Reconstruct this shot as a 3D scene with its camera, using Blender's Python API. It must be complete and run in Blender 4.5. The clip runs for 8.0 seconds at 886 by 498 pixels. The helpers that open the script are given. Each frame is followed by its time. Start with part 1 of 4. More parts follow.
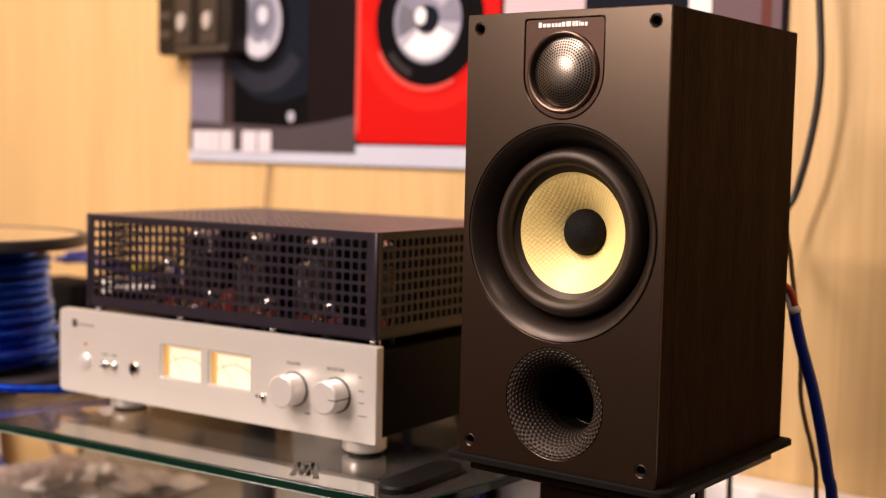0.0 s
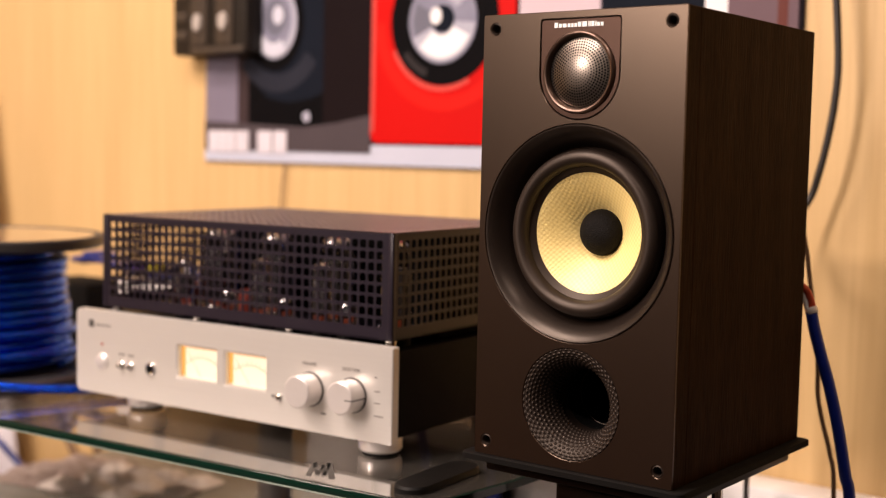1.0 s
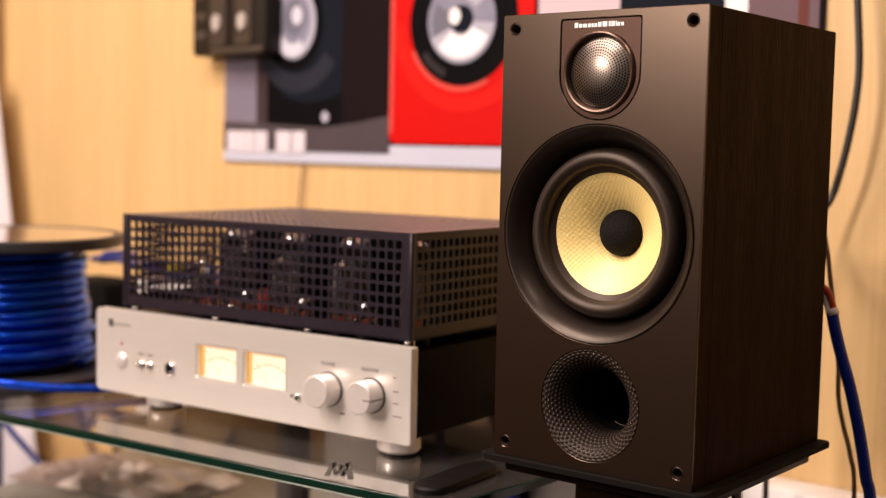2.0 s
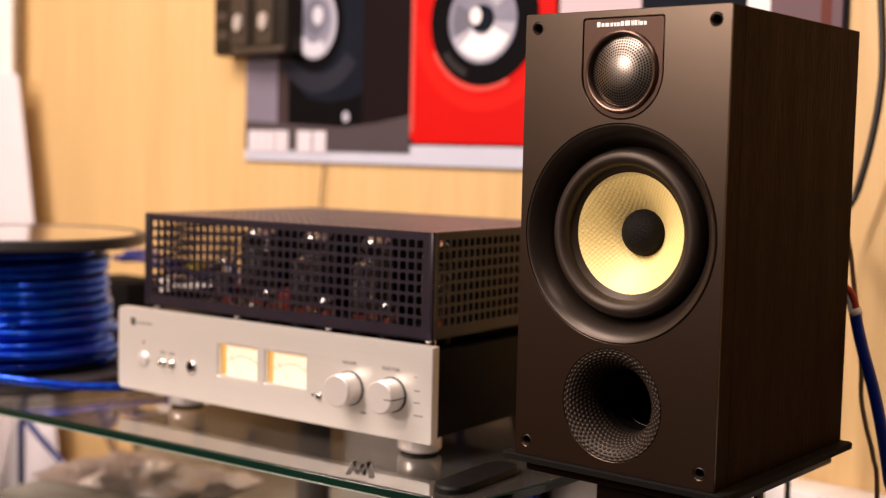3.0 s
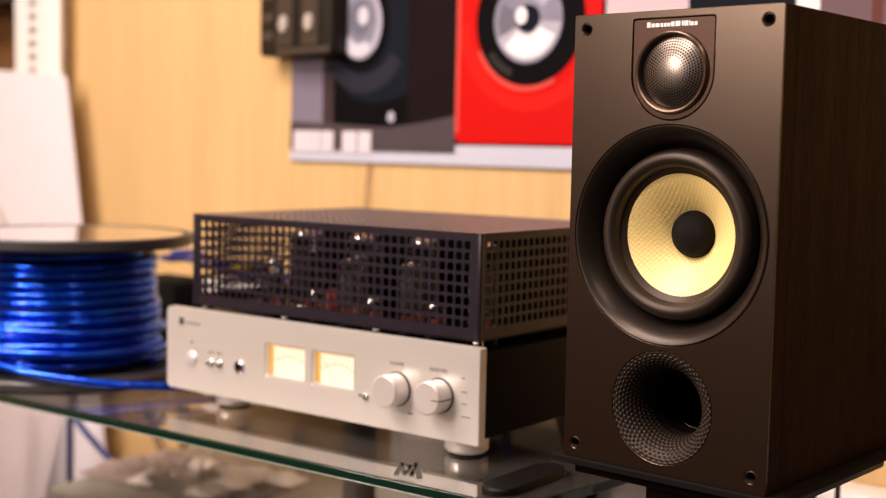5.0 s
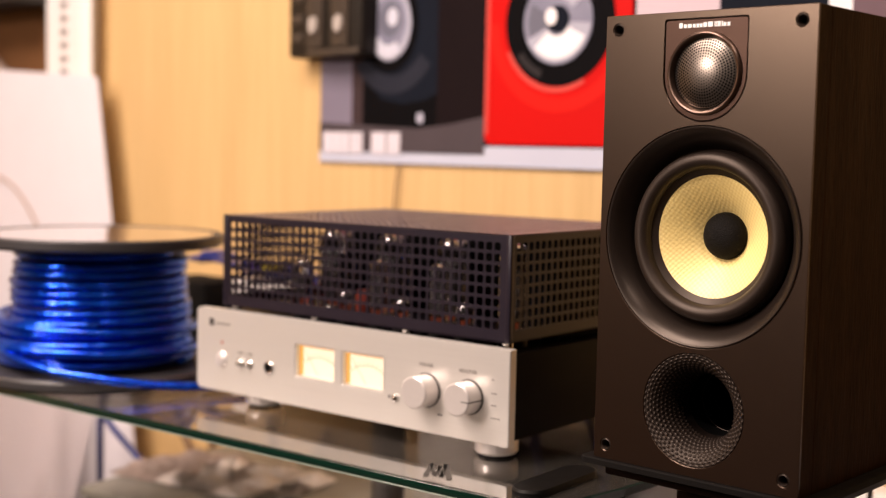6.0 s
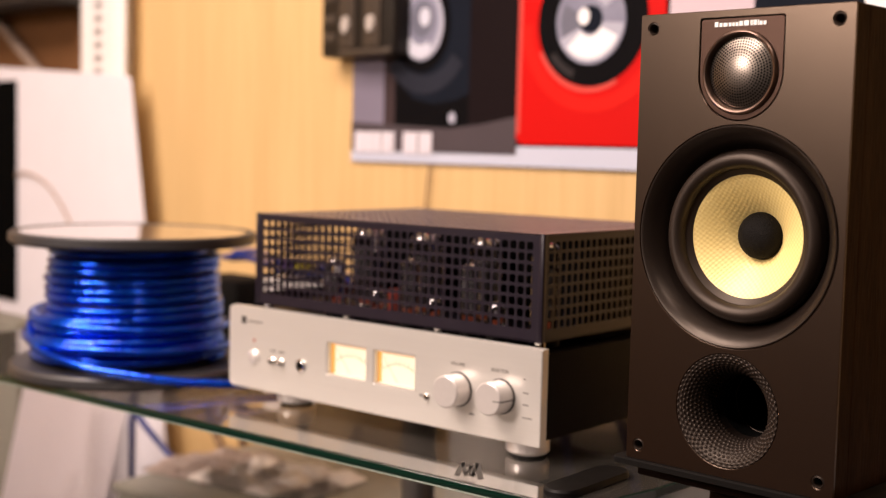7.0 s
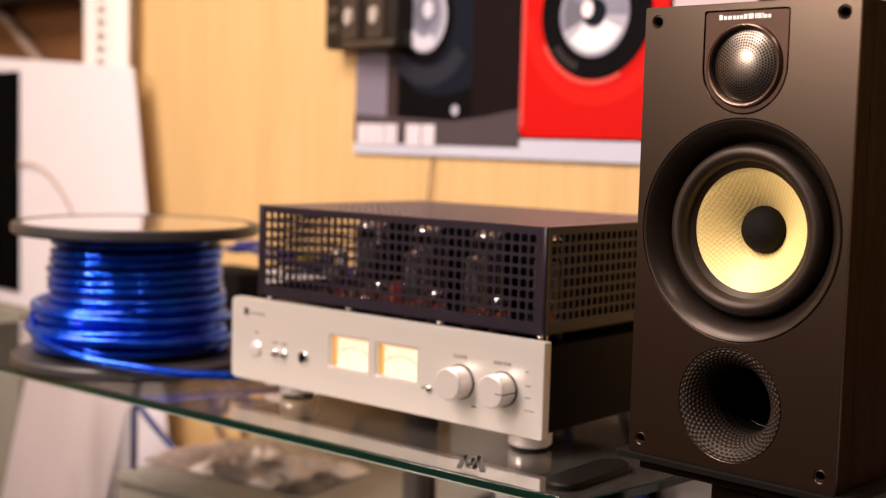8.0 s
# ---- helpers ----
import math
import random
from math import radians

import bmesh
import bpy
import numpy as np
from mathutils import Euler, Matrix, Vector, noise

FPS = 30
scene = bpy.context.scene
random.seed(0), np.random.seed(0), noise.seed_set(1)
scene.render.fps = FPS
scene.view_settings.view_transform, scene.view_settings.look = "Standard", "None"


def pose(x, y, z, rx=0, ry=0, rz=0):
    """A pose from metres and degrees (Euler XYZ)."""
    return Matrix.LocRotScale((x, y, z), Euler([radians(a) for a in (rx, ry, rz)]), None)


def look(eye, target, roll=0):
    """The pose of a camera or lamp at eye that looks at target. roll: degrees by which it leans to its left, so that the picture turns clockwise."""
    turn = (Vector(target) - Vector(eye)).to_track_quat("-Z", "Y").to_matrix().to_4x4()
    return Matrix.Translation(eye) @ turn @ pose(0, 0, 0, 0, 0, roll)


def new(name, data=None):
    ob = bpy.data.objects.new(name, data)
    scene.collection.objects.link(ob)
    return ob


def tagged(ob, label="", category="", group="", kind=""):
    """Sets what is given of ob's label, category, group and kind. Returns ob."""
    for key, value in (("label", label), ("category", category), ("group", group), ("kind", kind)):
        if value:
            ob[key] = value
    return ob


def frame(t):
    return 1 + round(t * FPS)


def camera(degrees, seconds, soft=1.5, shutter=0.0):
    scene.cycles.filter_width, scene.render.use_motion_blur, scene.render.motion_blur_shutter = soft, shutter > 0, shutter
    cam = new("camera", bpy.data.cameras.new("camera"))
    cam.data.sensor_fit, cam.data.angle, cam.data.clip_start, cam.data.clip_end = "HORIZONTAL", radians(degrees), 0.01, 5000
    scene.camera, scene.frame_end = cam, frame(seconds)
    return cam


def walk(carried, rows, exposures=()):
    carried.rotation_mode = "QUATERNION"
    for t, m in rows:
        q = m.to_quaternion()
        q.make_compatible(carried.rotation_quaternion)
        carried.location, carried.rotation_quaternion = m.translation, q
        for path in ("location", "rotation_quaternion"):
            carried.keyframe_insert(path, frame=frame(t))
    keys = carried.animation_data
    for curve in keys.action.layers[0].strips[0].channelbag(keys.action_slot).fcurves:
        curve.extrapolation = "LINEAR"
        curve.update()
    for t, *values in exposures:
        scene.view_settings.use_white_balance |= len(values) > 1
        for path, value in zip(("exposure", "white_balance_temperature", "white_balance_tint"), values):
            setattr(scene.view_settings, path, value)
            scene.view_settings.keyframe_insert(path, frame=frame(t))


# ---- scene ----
cam = camera(38.7, 8.0, soft=1.25)
PATH = [
    (0, (0.536, -0.733, 0.218), (-0.667, 0.858, 0.064), 1.3),
    (0.5, (0.536, -0.731, 0.219), (-0.675, 0.853, 0.063), 1.2),
    (1, (0.535, -0.733, 0.219), (-0.686, 0.843, 0.063), 1.2),
    (1.5, (0.534, -0.733, 0.219), (-0.697, 0.835, 0.063), 1.2),
    (3, (0.532, -0.735, 0.218), (-0.734, 0.806, 0.062), 1.3),
    (3.5, (0.531, -0.735, 0.219), (-0.747, 0.796, 0.062), 1.2),
    (4, (0.53, -0.736, 0.219), (-0.763, 0.781, 0.062), 1.2),
    (4.5, (0.529, -0.737, 0.22), (-0.774, 0.773, 0.061), 1.2),
    (6, (0.525, -0.739, 0.22), (-0.822, 0.731, 0.061), 1.2),
    (6.5, (0.525, -0.739, 0.219), (-0.837, 0.716, 0.061), 1.3),
    (7, (0.523, -0.741, 0.218), (-0.858, 0.698, 0.06), 1.4),
    (7.5, (0.522, -0.741, 0.218), (-0.86, 0.695, 0.054), 1.4),
    (8, (0.522, -0.741, 0.218), (-0.86, 0.695, 0.048), 1.6),
]
walk(cam, [(t, look(eye, target, roll)) for t, eye, target, roll in PATH])
cam.data.dof.use_dof, cam.data.dof.focus_distance, cam.data.dof.aperture_fstop = True, 0.89, 4.5

# ---- world and light ----
world = bpy.data.worlds.new("room_air")
scene.world = world
world.use_nodes = True
world.node_tree.nodes["Background"].inputs[0].default_value = (1.0, 0.8, 0.6, 1)
world.node_tree.nodes["Background"].inputs[1].default_value = 0.0


def area_lamp(name, eye, target, power, sx, sy, colour):
    data = bpy.data.lights.new(name, "AREA")
    data.shape, data.size, data.size_y, data.energy, data.color = "RECTANGLE", sx, sy, power, colour
    ob = new(name, data)
    ob.matrix_world = look(eye, target)
    return ob


LAMP = (1.0, 0.804, 0.712)
area_lamp("ceiling_lamp", (-0.66, -0.80, 1.69), (-0.66, -0.60, 0), 33, 1.1, 0.5, LAMP)
area_lamp("ceiling_lamp", (-1.25, -1.3, 1.69), (-1.25, -0.5, 0), 34, 0.8, 0.5, LAMP)
area_lamp("ceiling_spot", (1.00, -0.80, 1.69), (0.2, 0.3, 0.1), 6, 0.13, 0.13, LAMP)
area_lamp("ceiling_spot", (-0.45, -1.80, 1.69), (-0.2, 0.3, 0.1), 30, 0.13, 0.13, LAMP)
# unseen lamp added for the highlights on the baffle and tweeter dome
area_lamp("highlight_lamp", (-0.95, -2.3, 0.95), (-0.1, 0.1, 0.15), 32, 0.40, 0.40, LAMP)
scene.view_settings.exposure = 0.22

# ---- materials ----
MATS = {}


def material(name, colour, rough=0.5, metal=0.0, grain=0.0, scale=40.0, stretch=(1, 1, 1), bump=0.0, spec=0.5,
             second=None, blotch=0.0, coat=0.0, emit=0.0, tint=None, vary=0.07):
    """A principled surface with colour variation at two scales and a fine relief."""
    m = bpy.data.materials.new(name)
    m.use_nodes = True
    nt = m.node_tree
    b = nt.nodes["Principled BSDF"]
    b.inputs["Roughness"].default_value = rough
    b.inputs["Metallic"].default_value = metal
    b.inputs["Specular IOR Level"].default_value = spec
    b.inputs["Coat Weight"].default_value = coat
    if tint:
        b.inputs["Specular Tint"].default_value = (*tint, 1)
    b.inputs["Coat Roughness"].default_value = 0.08
    if emit:
        b.inputs["Emission Color"].default_value = (*colour, 1)
        b.inputs["Emission Strength"].default_value = emit
        colour = tuple(c * 0.2 for c in colour)
    co = nt.nodes.new("ShaderNodeTexCoord")
    mp = nt.nodes.new("ShaderNodeMapping")
    mp.inputs["Scale"].default_value = stretch
    nt.links.new(co.outputs["Object"], mp.inputs["Vector"])
    fine = nt.nodes.new("ShaderNodeTexNoise")
    fine.inputs["Scale"].default_value, fine.inputs["Detail"].default_value = scale, 6
    nt.links.new(mp.outputs["Vector"], fine.inputs["Vector"])
    wide = nt.nodes.new("ShaderNodeTexNoise")
    wide.inputs["Scale"].default_value, wide.inputs["Detail"].default_value = scale * 0.13, 3
    nt.links.new(mp.outputs["Vector"], wide.inputs["Vector"])
    if grain or blotch:
        other = second or tuple(min(1, c * (1 - 0.5)) for c in colour)
        mix = nt.nodes.new("ShaderNodeMix")
        mix.data_type = "RGBA"
        mix.inputs[6].default_value, mix.inputs[7].default_value = (*colour, 1), (*other, 1)
        a = nt.nodes.new("ShaderNodeMath")
        a.operation, a.inputs[1].default_value = "MULTIPLY", grain
        nt.links.new(fine.outputs["Fac"], a.inputs[0])
        c = nt.nodes.new("ShaderNodeMath")
        c.operation, c.inputs[1].default_value = "MULTIPLY", blotch
        nt.links.new(wide.outputs["Fac"], c.inputs[0])
        d = nt.nodes.new("ShaderNodeMath")
        d.operation, d.use_clamp = "ADD", True
        nt.links.new(a.outputs[0], d.inputs[0])
        nt.links.new(c.outputs[0], d.inputs[1])
        nt.links.new(d.outputs[0], mix.inputs[0])
        nt.links.new(mix.outputs[2], b.inputs["Base Color"])
    else:
        b.inputs["Base Color"].default_value = (*colour, 1)
    rr = nt.nodes.new("ShaderNodeMapRange")
    rr.inputs["To Min"].default_value, rr.inputs["To Max"].default_value = max(0, rough - vary), min(1, rough + vary)
    nt.links.new(wide.outputs["Fac"], rr.inputs["Value"])
    nt.links.new(rr.outputs[0], b.inputs["Roughness"])
    if bump:
        bp = nt.nodes.new("ShaderNodeBump")
        bp.inputs["Strength"].default_value, bp.inputs["Distance"].default_value = bump, 0.001
        nt.links.new(fine.outputs["Fac"], bp.inputs["Height"])
        nt.links.new(bp.outputs["Normal"], b.inputs["Normal"])
    MATS[name] = m
    return m


def woven(name, colour, dark):
    """Woven fibre cloth: a fine crossed weave in the plane of the cone."""
    m = material(name, colour, 0.38, grain=0.15, scale=900, spec=0.6)
    nt = m.node_tree
    b = nt.nodes["Principled BSDF"]
    co = nt.nodes.new("ShaderNodeTexCoord")
    sep = nt.nodes.new("ShaderNodeSeparateXYZ")
    nt.links.new(co.outputs["Object"], sep.inputs[0])
    waves = []
    for sx, sz in ((1, 0.14), (-0.14, 1)):
        dot = nt.nodes.new("ShaderNodeVectorMath")
        dot.operation = "DOT_PRODUCT"
        dot.inputs[1].default_value = (sx * 1750, 0, sz * 1750)
        nt.links.new(co.outputs["Object"], dot.inputs[0])
        s = nt.nodes.new("ShaderNodeMath")
        s.operation = "SINE"
        nt.links.new(dot.outputs["Value"], s.inputs[0])
        waves.append(s)
    mul = nt.nodes.new("ShaderNodeMath")
    mul.operation = "MULTIPLY"
    nt.links.new(waves[0].outputs[0], mul.inputs[0])
    nt.links.new(waves[1].outputs[0], mul.inputs[1])
    rg = nt.nodes.new("ShaderNodeMapRange")
    rg.inputs["From Min"].default_value = -1
    nt.links.new(mul.outputs[0], rg.inputs["Value"])
    mix = nt.nodes.new("ShaderNodeMix")
    mix.data_type = "RGBA"
    mix.inputs[6].default_value, mix.inputs[7].default_value = (*dark, 1), (*colour, 1)
    nt.links.new(rg.outputs[0], mix.inputs[0])
    nt.links.new(mix.outputs[2], b.inputs["Base Color"])
    bp = nt.nodes.new("ShaderNodeBump")
    bp.inputs["Strength"].default_value, bp.inputs["Distance"].default_value = 0.35, 0.0006
    nt.links.new(rg.outputs[0], bp.inputs["Height"])
    nt.links.new(bp.outputs["Normal"], b.inputs["Normal"])
    return m


def glass(name, colour, rough=0.0, ior=1.5):
    m = bpy.data.materials.new(name)
    m.use_nodes = True
    b = m.node_tree.nodes["Principled BSDF"]
    b.inputs["Base Color"].default_value = (*colour, 1)
    b.inputs["Roughness"].default_value = rough
    b.inputs["Transmission Weight"].default_value = 1.0
    b.inputs["IOR"].default_value = ior
    MATS[name] = m
    return m


material("birch", (0.76, 0.538, 0.264), 0.5, grain=1.0, blotch=0.55, scale=40, stretch=(3.2, 3.2, 0.10), bump=0.08,
         second=(0.55, 0.360, 0.154))
material("plaster", (0.70, 0.68, 0.66), 0.8, grain=0.2, scale=60, bump=0.1)
# unseen walls and the floor darkened to keep reflections off the black parts
material("unseen_dark", (0.065, 0.048, 0.038), 0.85, grain=0.4, blotch=0.3, scale=20, bump=0.2)
material("floor_wood", (0.034, 0.021, 0.012), 0.5, grain=0.7, scale=30, stretch=(0.3, 3, 1), bump=0.1)
material("baffle", (0.0052, 0.0017, 0.0008), 0.30, grain=0.15, scale=700, bump=0.03, spec=0.92, tint=(1.0, 0.745, 0.56), vary=0.010)
material("vinyl", (0.0480, 0.0195, 0.0058), 0.58, grain=1.1, blotch=0.5, scale=260, stretch=(2, 2, 0.22), bump=0.4,
         second=(0.0140, 0.0055, 0.0017), spec=0.03, tint=(1.0, 0.70, 0.5))
material("rubber", (0.017, 0.0115, 0.009), 0.45, grain=0.2, scale=500, bump=0.03, spec=0.40, tint=(1.0, 0.84, 0.72))
material("port_black", (0.0120, 0.0080, 0.0064), 0.46, grain=0.2, scale=500, bump=0.03, spec=0.34, tint=(1.0, 0.84, 0.72))
material("flare", (0.0090, 0.0058, 0.0044), 0.37, grain=0.2, scale=500, bump=0.03, spec=0.50, tint=(1.0, 0.84, 0.72))
material("black_plastic", (0.004, 0.0036, 0.0034), 0.5, grain=0.2, scale=400, bump=0.05, spec=0.16)
material("soft_black", (0.0034, 0.0026, 0.0022), 0.8, grain=0.2, scale=600, bump=0.1, spec=0.13)
material("cap_black", (0.0040, 0.0028, 0.0022), 0.75, grain=0.6, scale=900, bump=0.9, spec=0.16)
material("hole_shade", (0.002, 0.002, 0.002), 0.9, spec=0.1)
woven("aramid", (0.95, 0.77, 0.33), (0.80, 0.61, 0.23))
material("bronze", (0.055, 0.030, 0.021), 0.38, metal=0.8, grain=0.3, scale=250, stretch=(0.15, 1, 3), bump=0.05)
material("bronze_ring", (0.21, 0.145, 0.115), 0.30, metal=1.0, grain=0.2, scale=300)
material("dome_metal", (0.235, 0.20, 0.172), 0.32, metal=1.0, grain=0.2, scale=300)
material("lettering", (0.85, 0.85, 0.83), 0.5)
material("silver", (0.74, 0.71, 0.67), 0.36, metal=0.55, grain=0.18, scale=220, stretch=(0.05, 1, 3), bump=0.02)
material("chrome", (0.62, 0.60, 0.57), 0.14, metal=1.0)
material("knob_metal", (0.76, 0.715, 0.69), 0.33, metal=0.5, grain=0.12, scale=200, stretch=(1, 0.1, 1))
material("chassis", (0.004, 0.0022, 0.0016), 0.5, grain=0.4, scale=500, bump=0.1, spec=0.09)
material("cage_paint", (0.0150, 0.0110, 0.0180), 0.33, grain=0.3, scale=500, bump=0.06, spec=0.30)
# cage paint lightened for the wall's reflection on the lid
material("lid_sheen_paint", (0.125, 0.095, 0.112), 0.40, grain=0.4, blotch=0.3, scale=300, bump=0.05, spec=0.6, coat=0.2)
material("meter_face", (1.0, 0.80, 0.56), 0.6, emit=0.98)
material("meter_edge", (1.0, 0.45, 0.10), 0.6, emit=0.85)
material("ink", (0.05, 0.045, 0.04), 0.7)
# glow added to scale print and needle so they stay pale on the dial
material("scale_ink_lit", (0.80, 0.56, 0.30), 0.7, emit=0.55)
material("red_sleeve", (0.22, 0.025, 0.012), 0.35, grain=0.3, scale=200)
material("led_red", (1.0, 0.10, 0.03), 0.4, emit=0.2)
material("tube_glow", (0.8, 0.14, 0.05), 0.5, emit=0.05)
glass("tube_glass", (0.96, 0.96, 0.98))
material("tube_plate", (0.10, 0.10, 0.105), 0.4, metal=0.6, grain=0.3, scale=300)
material("getter", (0.90, 0.90, 0.94), 0.10, metal=1.0)
material("can_black", (0.0022, 0.002, 0.002), 0.85, grain=0.3, scale=300, spec=0.1)
material("smoked_glass", (0.37, 0.345, 0.31), 0.02, grain=0.1, scale=30, second=(0.32, 0.295, 0.26), vary=0.01)
MATS["smoked_glass"].node_tree.nodes["Principled BSDF"].inputs["IOR"].default_value = 1.95
MATS["smoked_glass"].node_tree.nodes["Principled BSDF"].inputs["Transmission Weight"].default_value = 0.95
glass("shelf_glass", (0.72, 0.78, 0.74), ior=1.36)
material("glass_edge", (0.004, 0.022, 0.014), 0.12, grain=0.4, scale=30, spec=0.5)
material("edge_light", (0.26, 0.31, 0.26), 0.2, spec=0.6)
material("blue_pvc", (0.0, 0.20, 1.0), 0.21, metal=0.80, grain=1.0, blotch=0.5, scale=130, second=(0.0, 0.024, 0.60), bump=0.7, spec=0.9, tint=(0.5, 0.75, 1.0), coat=0.5)
# near-black navy on the drum core, for the shade between cable turns
material("core_shade", (0.0006, 0.0035, 0.045), 0.6, grain=0.4, scale=160)
material("blue_dull", (0.003, 0.018, 0.16), 0.35, grain=0.5, scale=160, bump=0.1)
material("grey_plastic", (0.036, 0.034, 0.036), 0.42, grain=0.3, scale=120, bump=0.08)
material("paper_label", (0.40, 0.34, 0.30), 0.10, grain=0.3, blotch=0.6, scale=30, second=(0.20, 0.15, 0.13), coat=1.0, vary=0.04)
material("white_board", (0.775, 0.74, 0.79), 0.6, grain=0.12, blotch=0.15, scale=18, bump=0.03, spec=0.2)
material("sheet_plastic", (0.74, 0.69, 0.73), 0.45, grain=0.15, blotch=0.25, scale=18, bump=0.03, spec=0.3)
material("white_steel", (0.82, 0.79, 0.77), 0.35, grain=0.1, scale=60)
material("white_film", (0.88, 0.86, 0.87), 0.3, grain=0.3, blotch=0.2, scale=40, bump=0.2, second=(0.76, 0.72, 0.70))
material("cushion_film", (0.86, 0.80, 0.74), 0.3, grain=0.3, blotch=0.3, scale=40, bump=0.2, second=(0.66, 0.59, 0.53))
material("card_brown", (0.19, 0.078, 0.022), 0.75, grain=0.4, blotch=0.4, scale=40, bump=0.1)
material("card_pale", (0.55, 0.46, 0.40), 0.4, grain=0.5, blotch=0.5, scale=40, bump=0.2, second=(0.30, 0.22, 0.19))
material("dark_shelf", (0.02, 0.013, 0.009), 0.6, grain=0.4, scale=60)
material("black_gloss", (0.0015, 0.0015, 0.0015), 0.9, spec=0.03)
material("olive_grey", (0.20, 0.19, 0.16), 0.5, grain=0.3, blotch=0.3, scale=30, bump=0.08)
material("slot_grey", (0.42, 0.35, 0.325), 0.7, grain=0.2, scale=60)
material("brace_tan", (0.34, 0.25, 0.20), 0.5, grain=0.3, scale=60)
material("ink_grey", (0.22, 0.20, 0.185), 0.7, grain=0.2, scale=90)
material("post_grey", (0.20, 0.185, 0.175), 0.35, metal=0.7, grain=0.2, scale=60)
material("stand_lacquer", (0.006, 0.0024, 0.0016), 0.3, grain=0.4, scale=60, spec=0.10, tint=(1.0, 0.8, 0.65))
material("cable_black", (0.018, 0.014, 0.012), 0.45, grain=0.3, scale=200)
material("cable_brown", (0.20, 0.115, 0.06), 0.6, grain=0.3, scale=200)
material("cable_pale", (0.42, 0.28, 0.20), 0.6, grain=0.3, scale=200)
material("blue_jacket", (0.003, 0.020, 0.25), 0.32, grain=0.4, scale=160, bump=0.15)
material("copper_red", (0.55, 0.07, 0.03), 0.45, grain=0.3, scale=300)
material("cable_white", (0.78, 0.74, 0.70), 0.45, grain=0.2, scale=200)
material("plug_yellow", (0.55, 0.48, 0.03), 0.4, grain=0.2, scale=200)
material("plug_purple", (0.10, 0.05, 0.30), 0.4, grain=0.2, scale=200)
# poster inks
material("p_back", (0.016, 0.012, 0.016), 0.6, spec=0.05, grain=0.5, blotch=0.5, scale=14, second=(0.008, 0.006, 0.008))
material("p_lavender", (0.22, 0.20, 0.26), 0.5, spec=0.12, grain=0.4, blotch=0.5, scale=12, second=(0.12, 0.10, 0.14))
material("p_floor", (0.075, 0.06, 0.068), 0.5, spec=0.12, grain=0.4, blotch=0.6, scale=12, second=(0.05, 0.04, 0.045))
material("p_strip", (0.52, 0.54, 0.64), 0.5, spec=0.12, grain=0.3, blotch=0.3, scale=12, second=(0.40, 0.42, 0.52))
material("p_navy", (0.009, 0.012, 0.020), 0.6, spec=0.05, grain=0.4, blotch=0.4, scale=16, second=(0.004, 0.005, 0.009))
material("p_black", (0.003, 0.0026, 0.0034), 0.6, spec=0.05, grain=0.3, scale=20)
material("p_red", (0.53, 0.004, 0.003), 0.5, spec=0.12, grain=0.3, blotch=0.4, scale=10, second=(0.46, 0.002, 0.002))
material("p_red_light", (0.62, 0.010, 0.006), 0.5, spec=0.12, grain=0.2, scale=10)
material("p_silver", (0.33, 0.33, 0.41), 0.5, spec=0.12, grain=0.7, blotch=0.6, scale=30, second=(0.14, 0.14, 0.20))
material("p_title", (0.66, 0.62, 0.68), 0.5, spec=0.12, grain=0.3, scale=40)
material("p_sheen", (0.40, 0.40, 0.48), 0.5, spec=0.12, grain=0.4, scale=30, second=(0.30, 0.30, 0.38))
material("p_russet", (0.13, 0.038, 0.030), 0.5, spec=0.1, grain=0.4, scale=30)
material("p_shade", (0.055, 0.036, 0.038), 0.6, spec=0.08, grain=0.4, blotch=0.4, scale=16)
material("p_side", (0.011, 0.0065, 0.0075), 0.6, spec=0.05, grain=0.4, blotch=0.4, scale=16)
material("p_haze", (0.028, 0.030, 0.042), 0.6, spec=0.05, grain=0.5, blotch=0.4, scale=24, second=(0.012, 0.013, 0.020))
material("p_red_edge", (0.62, 0.075, 0.06), 0.5, spec=0.12, grain=0.3, scale=20)
material("p_ring", (0.030, 0.026, 0.027), 0.6, spec=0.05, grain=0.2, scale=30)
material("p_gleam", (0.56, 0.56, 0.64), 0.5, spec=0.12, grain=0.3, scale=30, second=(0.46, 0.46, 0.54))
material("p_grey", (0.17, 0.17, 0.22), 0.5, spec=0.12, grain=0.4, blotch=0.4, scale=30)
material("p_white", (0.82, 0.80, 0.82), 0.5, spec=0.12, grain=0.1, scale=20)
material("p_pale", (0.60, 0.50, 0.54), 0.5, spec=0.12, grain=0.3, blotch=0.4, scale=12, second=(0.46, 0.36, 0.42))
material("p_plum", (0.16, 0.105, 0.125), 0.5, spec=0.12, grain=0.4, blotch=0.5, scale=14, second=(0.10, 0.06, 0.07))
material("sign_dark", (0.022, 0.017, 0.012), 0.5, spec=0.2, grain=0.5, blotch=0.4, scale=50, second=(0.012, 0.009, 0.007))
material("p_switch", (0.45, 0.40, 0.36), 0.5, spec=0.12, grain=0.4, scale=60)
material("sign_mid", (0.07, 0.052, 0.038), 0.5, spec=0.2, grain=0.4, blotch=0.4, scale=60)


# ---- mesh helpers ----
def thing(name, loc, label, category, rz=0.0, group="", kind=""):
    ob = new(name)
    ob.empty_display_size = 0.05
    ob.matrix_basis = pose(*loc, 0, 0, rz)
    return tagged(ob, label, category, group, kind)


